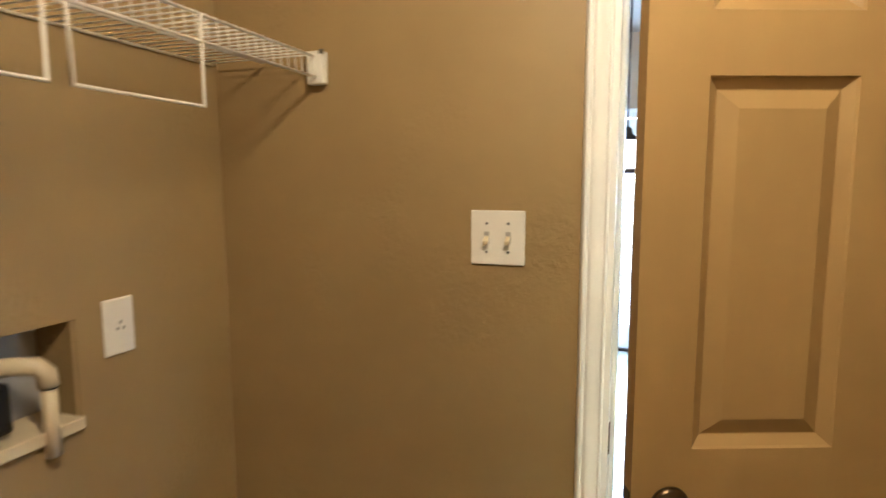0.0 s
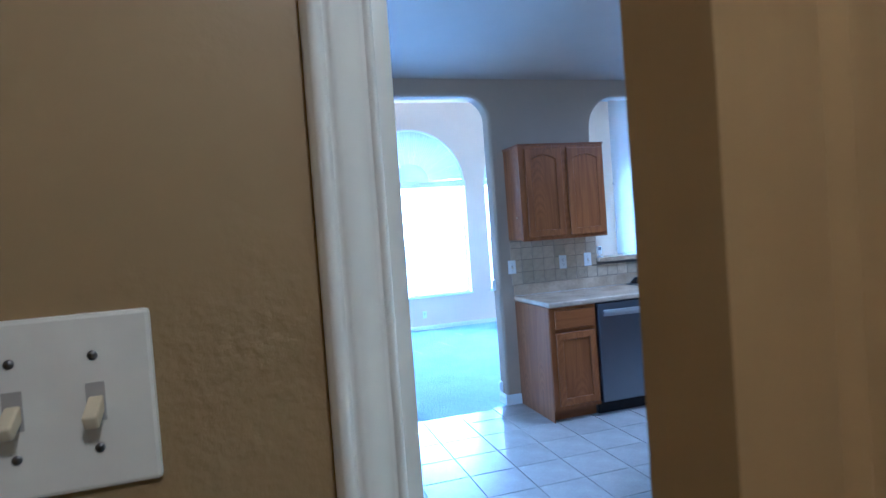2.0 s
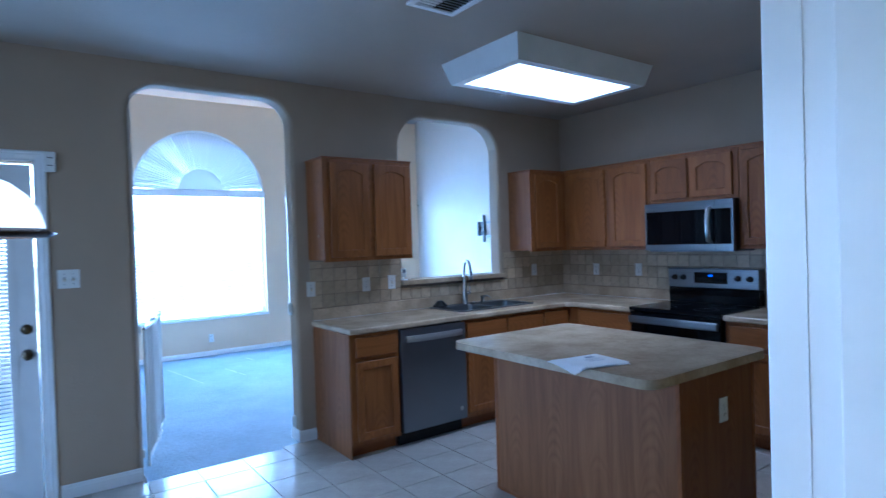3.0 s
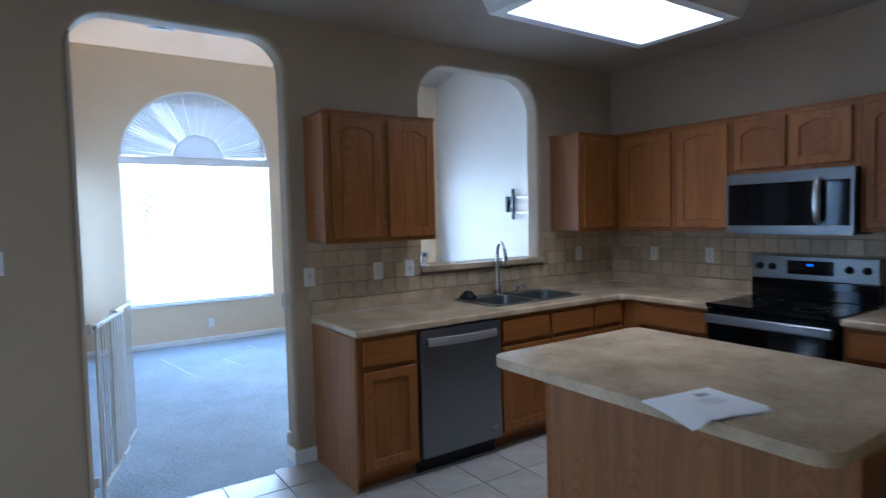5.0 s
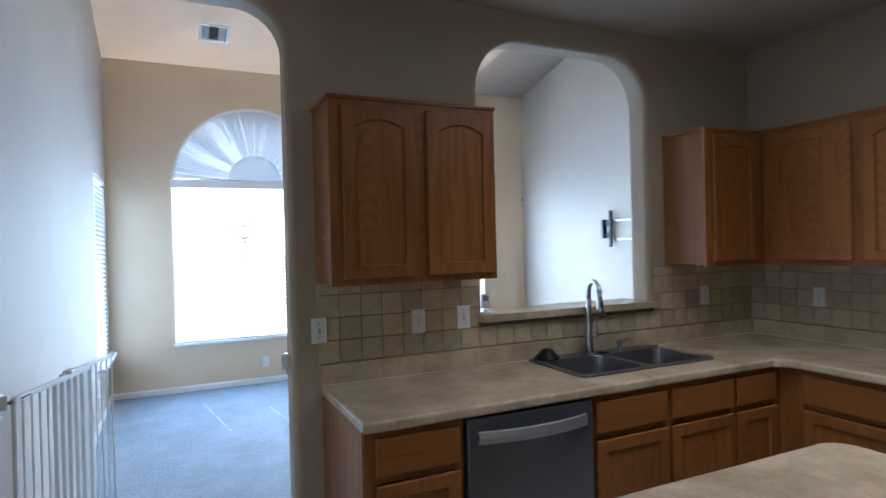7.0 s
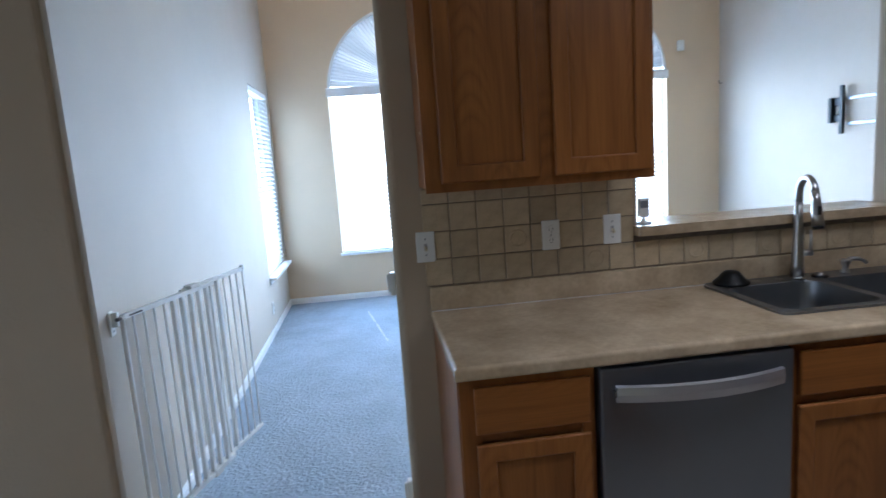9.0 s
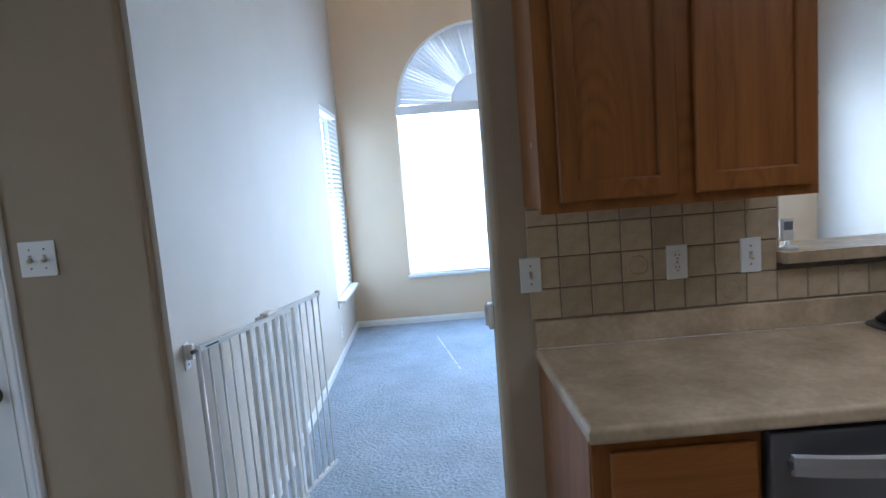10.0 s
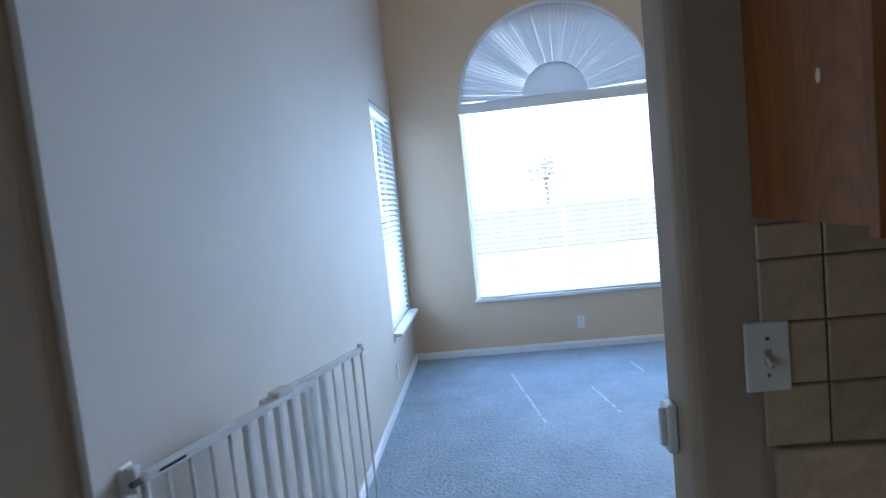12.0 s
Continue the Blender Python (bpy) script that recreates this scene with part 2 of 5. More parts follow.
M_SLATE = material("slate_steel", (0.20, 0.208, 0.225), 0.31, 0.8, vary=0.02, scale=2)
M_CHROME = material("brushed_nickel", (0.45, 0.44, 0.42), 0.28, 1.0, vary=0.02, scale=9)
M_BRASS = material("aged_brass", (0.115, 0.085, 0.05), 0.3, 1.0, vary=0.1, scale=20)
M_BLACK = material("black_glass", (0.004, 0.004, 0.005), 0.05, vary=0.05, scale=5, spec=0.22)
M_BLACKP = material("black_plastic", (0.008, 0.008, 0.008), 0.4, vary=0.1, scale=20, spec=0.3)
M_CARPET = material("grey_carpet", (0.40, 0.47, 0.55), 0.98, vary=0.05, scale=2.5, fine=0.07, bump=1.0, bump_scale=52, bump_depth=0.015, spec=0.05)
M_PAPER = material("white_paper", (0.82, 0.82, 0.82), 0.7, vary=0.01, scale=8)
M_INK = material("grey_ink", (0.22, 0.23, 0.25), 0.8)
M_BLIND = material("white_blind_slat", (0.80, 0.80, 0.78), 0.5, vary=0.01, scale=3)
M_GATE = material("gate_white_metal", (0.84, 0.84, 0.82), 0.35, vary=0.02, scale=8)
M_BRONZE = material("oil_bronze", (0.06, 0.04, 0.028), 0.35, 0.8, vary=0.1, scale=20)
M_WIRE = material("vinyl_wire", (0.76, 0.74, 0.69), 0.4, vary=0.02, scale=9)
M_PVC = material("cream_pvc", (0.68, 0.60, 0.42), 0.4, vary=0.03, scale=9)
M_GRASS = material("lawn", (0.42, 0.42, 0.30), 0.95, vary=0.12, scale=3, fine=0.2)
M_FENCE = material("weathered_cedar", (0.45, 0.46, 0.42), 0.8, vary=0.05, scale=4, stretch=(6, 6, 1), per_object=0.06)
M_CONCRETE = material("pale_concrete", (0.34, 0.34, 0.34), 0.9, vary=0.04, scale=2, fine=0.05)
# concrete again, with the house's bluish shade put into the colour
M_SHADESLAB = material("shaded_concrete", (0.06, 0.12, 0.145), 0.9, vary=0.08, scale=2, fine=0.1)
M_LEAF = material("leaves", (0.42, 0.46, 0.36), 0.7, vary=0.2, scale=5)
M_BARK = material("bark", (0.42, 0.38, 0.33), 0.9, vary=0.15, scale=9)
M_DIFFUSER = glow("lit_acrylic", (0.96, 0.97, 1.0), FIXTURE_E)
M_LAMPGLASS = glow("lit_opal_glass", (1.0, 0.93, 0.82), 0.6)
M_HAZE = glow("bright_hazy_sky", (0.95, 0.98, 1.0), 1.8)
M_LED = glow("blue_display", (0.03, 0.12, 1.0), 0.8)


def glass(name):
    m = bpy.data.materials.new(name)
    m.use_nodes = True
    b = m.node_tree.nodes["Principled BSDF"]
    b.inputs["Roughness"].default_value = 0.0
    b.inputs["IOR"].default_value = 1.05
    b.inputs["Transmission Weight"].default_value = 1.0
    return m


M_GLASS = glass("window_glass")

# ---- building helpers ----


def box(x0, x1, y0, y1, z0, z1, bevel=0.0, seg=2, bm=None):
    bm = bm or bmesh.new()
    vs = [bm.verts.new((x, y, z)) for x in (x0, x1) for y in (y0, y1) for z in (z0, z1)]
    fs = [(0, 1, 3, 2), (4, 6, 7, 5), (0, 4, 5, 1), (2, 3, 7, 6), (0, 2, 6, 4), (1, 5, 7, 3)]
    made = [bm.faces.new([vs[i] for i in f]) for f in fs]
    if bevel:
        edges = {e for f in made for e in f.edges}
        bmesh.ops.bevel(bm, geom=list(edges), offset=bevel, segments=seg, profile=0.5, affect="EDGES", clamp_overlap=True)
    return bm


def tube(points, r, sides=10, bm=None, caps=True):
    """A round bar through points; r is one radius or one per point."""
    bm = bm or bmesh.new()
    pts = [Vector(p) for p in points]
    rad = r if isinstance(r, (list, tuple)) else [r] * len(pts)
    rings, side = [], None
    for i, p in enumerate(pts):
        d = (pts[min(i + 1, len(pts) - 1)] - pts[max(i - 1, 0)]).normalized()
        if side is None:
            side = d.orthogonal().normalized()
        side = (side - d * side.dot(d)).normalized()
        up = d.cross(side)
        rings.append([bm.verts.new(p + (side * math.cos(a) + up * math.sin(a)) * rad[i])
                      for a in (2 * math.pi * k / sides for k in range(sides))])
    for a, b in zip(rings, rings[1:]):
        for k in range(sides):
            f = bm.faces.new((a[k], a[(k + 1) % sides], b[(k + 1) % sides], b[k]))
            f.smooth = True
    if caps:
        bm.faces.new(rings[0][::-1])
        bm.faces.new(rings[-1])
    return bm


def lathe(profile, sides=32, axis="z", bm=None):
    """Turns (radius, height) pairs round an axis."""
    bm = bm or bmesh.new()
    rings = []
    for r, h in profile:
        ring = []
        for k in range(sides):
            a = 2 * math.pi * k / sides
            c, s = max(r, 1e-4) * math.cos(a), max(r, 1e-4) * math.sin(a)
            ring.append(bm.verts.new({"z": (c, s, h), "y": (c, -h, s), "x": (-h, c, s)}[axis]))
        rings.append(ring)
    for a, b in zip(rings, rings[1:]):
        for k in range(sides):
            f = bm.faces.new((a[k], a[(k + 1) % sides], b[(k + 1) % sides], b[k]))
            f.smooth = True
    bmesh.ops.recalc_face_normals(bm, faces=bm.faces)
    return bm


def moved(bm, m):
    bmesh.ops.transform(bm, matrix=m, verts=bm.verts)
    return bm


def slab(outer, holes, place, depth, bevel_holes=0.0, bevel_outer=0.0, round_if=None):
    """A flat plate with holes: 2D loops (u, v), laid out by place(u, v, d), d from 0 to depth."""
    bm = bmesh.new()
    loops = []
    for loop in [outer, *holes]:
        vs = [bm.verts.new((u, v, 0)) for u, v in loop]
        loops.append(vs)
        for i in range(len(vs)):
            bm.edges.new((vs[i], vs[(i + 1) % len(vs)]))
    bmesh.ops.triangle_fill(bm, edges=bm.edges[:], use_beauty=True, use_dissolve=False, normal=(0, 0, 1))
    marks = {v: (0 if i == 0 else 1) for i, vs in enumerate(loops) for v in vs}
    front = list(bm.faces)
    back = bmesh.ops.duplicate(bm, geom=front)
    vmap = back["vert_map"]
    twin = {v: vmap[v] for v in marks}
    for v in marks:
        twin[v].co.z = 1.0
    soft = []
    for i, vs in enumerate(loops):
        for k in range(len(vs)):
            a, b = vs[k], vs[(k + 1) % len(vs)]
            bm.faces.new((a, b, twin[b], twin[a]))
            if (i and bevel_holes) or (not i and bevel_outer):
                soft += [bm.edges.get((a, b)), bm.edges.get((twin[a], twin[b]))]
            elif not i and round_if and round_if(a.co) and round_if(b.co):
                soft += [bm.edges.get((a, b)), bm.edges.get((twin[a], twin[b]))]
    bm.normal_update()
    for v in bm.verts:
        v.co = Vector(place(v.co.x, v.co.y, v.co.z * depth))
    bmesh.ops.recalc_face_normals(bm, faces=bm.faces)
    if soft:
        bmesh.ops.bevel(bm, geom=[e for e in soft if e], offset=bevel_holes or bevel_outer, segments=4, profile=0.5, affect="EDGES", clamp_overlap=True)
    return bm


def rounded(u0, u1, v0, v1, r_top=0.0, r_bottom=0.0, n=8):
    """A rectangle whose corners are rounded, as a loop."""
    pts = []
    for cu, cv, r, a0 in ((u1 - r_bottom, v0 + r_bottom, r_bottom, -90), (u1 - r_top, v1 - r_top, r_top, 0),
                          (u0 + r_top, v1 - r_top, r_top, 90), (u0 + r_bottom, v0 + r_bottom, r_bottom, 180)):
        if r <= 0:
            pts.append((cu, cv))
        else:
            pts += [(cu + r * math.cos(radians(a0 + 90 * k / n)), cv + r * math.sin(radians(a0 + 90 * k / n))) for k in range(n + 1)]
    return pts


def mesh_of(name, bm, mat):
    me = bpy.data.meshes.new(name)
    bm.to_mesh(me)
    bm.free()
    me.materials.append(mat)
    return me


def part(name, bm, mat, parent, label="", kind=""):
    ob = new(name, mesh_of(name, bm, mat))
    ob.parent = parent
    return tagged(ob, label, "", "", kind)


def thing(name, m, label, category, group="", kind=""):
    ob = new(name)
    ob.empty_display_size = 0.1
    ob.matrix_basis = m
    return tagged(ob, label, category, group, kind)


def setting(name, bm, mat, label, category):
    return tagged(new(name, mesh_of(name, bm, mat)), label, category, "", "structure")


# ---- structure ----
XR = 2.825            # range wall
YB, YL = -3.905, -4.087   # kitchen and laundry faces of the wall between them
CEIL = 2.74
XL = -1.234           # living room left wall
YF, XE = 4.52, 4.0    # living room's far and right walls
WALL_T = 0.15
CARPET = -0.045

ARCH = (-1.224, -0.132, 0.0, 2.60)
PASS = (0.825, 1.945, 1.135, 2.59)
PATIO = (-2.66, -1.735, 0.0, 2.05)


def facing_y(y):
    return lambda u, v, d: (u, y + d, v)


setting("wall_sink", slab([(-3.6, 0.0), (PATIO[0], 0), (PATIO[0], PATIO[3]), (PATIO[1], PATIO[3]), (PATIO[1], 0), (ARCH[0], 0)]
                          + rounded(*ARCH, r_top=0.2)[1:-1][::-1] + [(ARCH[1], 0), (XR, 0), (XR, CEIL), (-3.6, CEIL)],
                          [rounded(*PASS, r_top=0.27)], facing_y(0.0), WALL_T, bevel_holes=0.028, round_if=lambda c: ARCH[0] - 0.001 < c.x < ARCH[1] + 0.001 and c.y < 2.65),
        M_WALL, "taupe painted kitchen wall with an arched opening and a pass-through", "wall")
setting("wall_sink_upper", box(XL - 0.15, XE + 0.15, WALL_T - 0.02, WALL_T + 0.12, CEIL, 5.2), M_LIVING, "beige living room wall above the kitchen", "wall")
setting("wall_sink_living_end", box(XR, XE + 0.15, 0.0, WALL_T, 0, CEIL), M_LIVING, "beige living room wall", "wall")
setting("wall_range", box(XR, XR + 0.12, YB - 0.2, 0.0, 0, CEIL), M_WALL, "taupe painted wall behind the range", "wall")
# the opening is added for the unseen window's fill lamp
setting("wall_dining", slab([(YB, 0), (0.15, 0), (0.15, CEIL), (YB, CEIL)], [[(-3.2, 0.9), (-1.2, 0.9), (-1.2, 2.1), (-3.2, 2.1)]], lambda u, v, d: (-3.6 - d, u, v), 0.12, 0), M_WALL, "taupe painted dining wall", "wall")
DOORWAY = (-1.868, -1.104, 0.0, 2.05)
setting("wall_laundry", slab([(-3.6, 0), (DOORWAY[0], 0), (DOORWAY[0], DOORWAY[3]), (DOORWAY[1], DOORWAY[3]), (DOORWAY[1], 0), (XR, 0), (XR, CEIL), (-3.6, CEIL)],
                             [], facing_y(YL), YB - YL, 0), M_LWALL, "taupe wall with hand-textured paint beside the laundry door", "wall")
def lw(u, v, d):
    return (-2.79 - d, u, v)


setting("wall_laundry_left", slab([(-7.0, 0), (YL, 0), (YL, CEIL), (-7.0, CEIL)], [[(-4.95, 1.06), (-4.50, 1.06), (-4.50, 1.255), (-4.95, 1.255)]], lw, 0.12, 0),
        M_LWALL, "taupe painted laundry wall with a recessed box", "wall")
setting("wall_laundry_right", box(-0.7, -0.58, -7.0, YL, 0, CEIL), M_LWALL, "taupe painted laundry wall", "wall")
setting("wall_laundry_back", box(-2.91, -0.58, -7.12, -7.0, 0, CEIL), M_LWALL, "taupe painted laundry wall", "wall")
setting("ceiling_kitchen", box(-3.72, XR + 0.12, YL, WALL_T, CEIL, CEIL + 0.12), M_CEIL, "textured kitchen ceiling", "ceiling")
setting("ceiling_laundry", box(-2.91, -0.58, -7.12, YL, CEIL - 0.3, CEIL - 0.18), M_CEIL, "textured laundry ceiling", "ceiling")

# living room shell
WIN = (-0.60, 1.197, 0.50, 2.285)
WIN2 = (1.54, 3.34, 0.50, 2.285)
SIDE = (3.41, 4.36, 0.49, 2.28)


def arched(u0, u1, v0, v1, n=28):
    c, r = (u0 + u1) / 2, (u1 - u0) / 2
    return [(u0, v0), (u1, v0)] + [(c + r * math.cos(math.pi * k / n), v1 + r * math.sin(math.pi * k / n)) for k in range(n + 1)]


setting("wall_far", slab([(XL - 0.15, -0.1), (XE + 0.15, -0.1), (XE + 0.15, 5.2), (XL - 0.15, 5.2)], [arched(*WIN), arched(*WIN2)], facing_y(YF), 0.15, 0),
        M_LIVING, "beige living room wall with two tall arched windows", "wall")
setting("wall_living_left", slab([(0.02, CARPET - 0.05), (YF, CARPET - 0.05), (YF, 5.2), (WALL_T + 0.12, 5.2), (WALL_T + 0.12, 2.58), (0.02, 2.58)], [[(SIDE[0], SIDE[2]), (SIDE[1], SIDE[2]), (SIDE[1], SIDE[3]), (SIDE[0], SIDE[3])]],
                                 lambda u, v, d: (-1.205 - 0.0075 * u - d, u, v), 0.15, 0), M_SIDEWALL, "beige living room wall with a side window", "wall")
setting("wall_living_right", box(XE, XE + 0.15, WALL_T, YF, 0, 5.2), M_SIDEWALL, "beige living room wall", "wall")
SLOPE = 0.25
bm = bmesh.new()
vs = [bm.verts.new(p) for p in ((XL - 0.15, YF + 0.15, 3.58), (XE + 0.15, YF + 0.15, 3.58), (XE + 0.15, 0.0, 3.62 + SLOPE * YF), (XL - 0.15, 0.0, 3.62 + SLOPE * YF))]
bm.faces.new(vs)
bmesh.ops.solidify(bm, geom=bm.faces[:], thickness=-0.12)
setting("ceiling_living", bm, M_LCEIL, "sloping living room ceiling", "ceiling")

setting("floor_kitchen", slab([(-3.72, YL), (XR + 0.12, YL), (XR + 0.12, 0), (ARCH[1], 0), (ARCH[1], -0.045), (ARCH[0], -0.045), (ARCH[0], 0), (-3.72, 0)], [], lambda u, v, d: (u, v, -0.006 - d), 0.12), M_FGROUT, "kitchen floor of square beige ceramic tiles", "floor")
setting("floor_laundry", box(-2.91, -0.58, -7.12, YL, -0.1, -0.002), M_FTILE, "laundry floor", "floor")
setting("carpet_floor", slab([(XL - 0.15, 0), (ARCH[0], 0), (ARCH[0], -0.045), (ARCH[1], -0.045), (ARCH[1], 0), (XE + 0.15, 0), (XE + 0.15, YF + 0.15), (XL - 0.15, YF + 0.15)], [], lambda u, v, d: (u, v, CARPET - d), 0.12), M_CARPET, "grey-blue cut-pile carpet floor with pale streaks", "floor")


def run(name, p0, p1, height, proud, label, n, z=0.0):
    """A baseboard with a stepped top along p0-p1; n: the way it faces."""
    a, b = Vector((*p0, z)), Vector((*p1, z))
    nv = Vector((*n, 0))
    prof = [(0, 0.0), (proud, 0.0), (proud, height * 0.72), (proud * 0.7, height * 0.78), (proud * 0.55, height * 0.94), (proud * 0.25, height), (0, height)]
    bm = bmesh.new()
    rings = [[bm.verts.new(q + nv * d + Vector((0, 0, z))) for d, z in prof] for q in (a, b)]
    k = len(prof)
    for i in range(k):
        bm.faces.new((rings[0][i], rings[0][(i + 1) % k], rings[1][(i + 1) % k], rings[1][i]))
    bm.faces.new(rings[0])
    bm.faces.new(rings[1])
    bmesh.ops.recalc_face_normals(bm, faces=bm.faces)
    return setting(name, bm, M_BASE, label, "baseboard")


BASE = "white painted baseboard with a moulded top"
run("baseboard", (-1.66, 0), (ARCH[0] + 0.012, 0), 0.085, 0.013, BASE, (0, -1))
run("baseboard", (ARCH[1] - 0.012, 0), (0.0, 0), 0.085, 0.013, BASE, (0, -1))
run("baseboard", (ARCH[1], 0.0), (ARCH[1], WALL_T), 0.085, 0.013, BASE, (-1, 0))
run("baseboard", (XL, YF), (XE, YF), 0.066, 0.014, BASE, (0, -1), CARPET)
run("baseboard", (-1.2055, 0.02), (-1.239, YF), 0.066, 0.014, BASE, (1, 0), CARPET)
run("baseboard", (XE, WALL_T), (XE, YF), 0.066, 0.014, BASE, (-1, 0), CARPET)
run("baseboard", (-3.6, 0), (-2.73, 0), 0.085, 0.013, BASE, (0, -1))

# ---- cabinets ----


def panel_door(w, h, arch=0.0, t=0.019, rail=0.055):
    """A framed cabinet door in its own plane, x across, z up, its face at -y; arch: rise of the curved top rail."""
    def place(u, v, d):
        return (u, -t + d, v)
    top = h - rail - arch
    inner = [(rail, rail), (w - rail, rail), (w - rail, top)]
    if arch:
        for k in range(1, 14):
            q = k / 14
            inner.append((w - rail - q * (w - 2 * rail), top + arch * (1 - (2 * q - 1) ** 2)))
    inner.append((rail, top))
    frame = slab([(0, 0), (w, 0), (w, h), (0, h)], [inner], place, t, bevel_holes=0.006, bevel_outer=0.006)
    panel = box(rail - 0.008, w - rail + 0.008, -t * 0.42, -t * 0.12, rail - 0.008, h - rail + 0.008)
    return frame, panel


def add_door(parent, x, z, w, h, y, arch=0.0, drawer=False):
    off = Matrix.Translation((x, y, z))
    if drawer:
        bm = box(0, w, -0.019, 0, 0, h, 0.006, 2)
        return part("drawer_front", moved(bm, off), M_OAKH, parent)
    f, p = panel_door(w, h, arch)
    d = part("door", moved(f, off), M_OAK, parent)
    part("door_panel", moved(p, off), M_OAK, d)
    return d


def upper_cabinet(m, w, z0, z1, doors, label, depth=0.305, arch=0.035, side=None, group="wall cabinets"):
    """doors: (start, end) spans along the front."""
    c = thing("wall_cabinet", m, label, "cabinet", group)
    part("body", box(0.004, w - 0.004, -depth + 0.018, -0.002, z0 + 0.012, z1 - 0.002), side or M_OAKL, c)
    zf0 = z0
    fr = slab([(0, zf0), (w, zf0), (w, z1), (0, z1)], [[(a + 0.02, zf0 + 0.045), (b - 0.02, zf0 + 0.045), (b - 0.02, z1 - 0.045), (a + 0.02, z1 - 0.045)] for a, b in doors],
              lambda u, v, d: (u, -depth + d, v), 0.018)
    part("face_frame", fr, M_OAK, c)
    part("top_trim", box(-0.006, w + 0.006, -depth - 0.008, -0.002, z1 - 0.004, z1 + 0.012, 0.003), M_OAKH, c)
    for a, b in doors:
        add_door(c, a, z0 + 0.028, b - a, z1 - z0 - 0.058, -depth - 0.001, arch)
    return c


def base_cabinet(m, w, bays, label, depth=0.61, group="base cabinets", side_label="", body_top=0.868):
    """bays: (start, end, has drawer)"""
    c = thing("base_cabinet", m, label, "cabinet", group)
    part("body", box(0.003, w - 0.003, -depth + 0.02, -0.003, 0.095, body_top), M_OAKL, c, side_label)
    part("toe_kick", box(0.003, w - 0.003, -depth + 0.075, -depth + 0.09, 0.0, 0.1), M_OAKH, c)
    fr = slab([(0, 0.09), (w, 0.09), (w, 0.872), (0, 0.872)],
              [[(a + 0.02, 0.15), (b - 0.02, 0.15), (b - 0.02, 0.83), (a + 0.02, 0.83)] for a, b, _ in bays],
              lambda u, v, d: (u, -depth + d, v), 0.02)
    part("face_frame", fr, M_OAK, c)
    for a, b, dr in bays:
        part("rail", box(a, b, -depth + 0.002, -depth + 0.016, 0.68, 0.715), M_OAKH, c)
        add_door(c, a, 0.125, b - a, 0.55, -depth - 0.001)
        add_door(c, a, 0.705, b - a, 0.14, -depth - 0.001, drawer=True)
    return c


Z0, Z1 = 1.372, 2.134
sinkrun = lambda x: pose(x, 0, 0)
rangerun = lambda d: pose(XR, -d, 0, 0, 0, -90)
upper_cabinet(sinkrun(-0.023), 0.76, Z0, Z1, [(0.050, 0.372), (0.420, 0.745)], "honey oak wall cabinet with two arched panel doors", side=M_OAK)
upper_cabinet(sinkrun(2.07), XR - 2.07 - 0.001, Z0, Z1, [(0.05, 0.40)], "honey oak corner wall cabinet with one arched door")
upper_cabinet(rangerun(0.325), 0.955, Z0, Z1, [(0.066, 0.49), (0.545, 0.927)], "honey oak wall cabinet with two arched doors over the counter")
upper_cabinet(rangerun(1.285), 0.745, 1.755, Z1, [(0.008, 0.343), (0.368, 0.706)], "short honey oak cabinet above the microwave", arch=0.04)
upper_cabinet(rangerun(2.035), 0.80, Z0, Z1, [(0.02, 0.39), (0.41, 0.78)], "honey oak wall cabinet beside the microwave")

c = base_cabinet(sinkrun(0.0), 0.392, [(0.04, 0.375, True)], "honey oak base cabinet with a drawer at the counter's end")
part("end_panel", box(-0.004, 0.002, -0.60, -0.002, 0.0, 0.868), M_OAKL, c, "pale oak veneer side")
base_cabinet(sinkrun(1.0), 0.875, [(0.02, 0.432, True), (0.456, 0.865, True)], "honey oak sink base cabinet with two doors and false drawer fronts", body_top=0.70)
base_cabinet(sinkrun(1.877), 0.337, [(0.012, 0.30, True)], "narrow honey oak base cabinet in the corner")
base_cabinet(rangerun(0.612), 0.69, [(0.135, 0.675, True)], "honey oak base cabinet with a wide drawer beside the range")
base_cabinet(rangerun(2.072), 0.76, [(0.03, 0.73, True)], "honey oak base cabinet beyond the range")

# ---- worktops ----

CT, CB = 0.914, 0.872
SINK = (1.06, 1.90, -0.50, -0.03)
top = thing("worktop", pose(-0.01, 0, CB), "beige marbled laminate L-shaped worktop", "worktop")


def wt(bm):
    return moved(bm, Matrix.Translation((0.01, 0, -CB)))


part("surface", wt(slab([(-0.012, -0.645), (2.13, -0.645), (2.18, -0.695), (2.18, -1.30), (XR, -1.30), (XR, -0.001), (-0.012, -0.001)],
                        [rounded(SINK[0] + 0.012, SINK[1] - 0.012, SINK[2] + 0.012, SINK[3] - 0.012, 0.03, 0.03, 4)],
                        lambda u, v, d: (u, v, CB + d), CT - CB, 0, 0.012)), M_LAM, top)
part("upstand", wt(box(-0.008, XR - 0.02, -0.021, -0.001, CT + 0.001, 1.006, 0.005)), M_LAM, top)
part("upstand", wt(box(XR - 0.021, XR - 0.001, -1.30, -0.022, CT + 0.001, 1.006, 0.005)), M_LAM, top)
M_CAULK = material("old_caulk", (0.66, 0.60, 0.50), 0.6, vary=0.12, scale=20)
part("caulk_bead", wt(tube([(-0.006, -0.0225, CT + 0.001), (XR - 0.024, -0.0225, CT + 0.001), (XR - 0.024, -1.30, CT + 0.001)], 0.0028, 6)), M_CAULK, top, "pale caulk bead")
top = thing("worktop", pose(XR, -2.07, CB), "beige marbled laminate worktop beyond the range", "worktop")
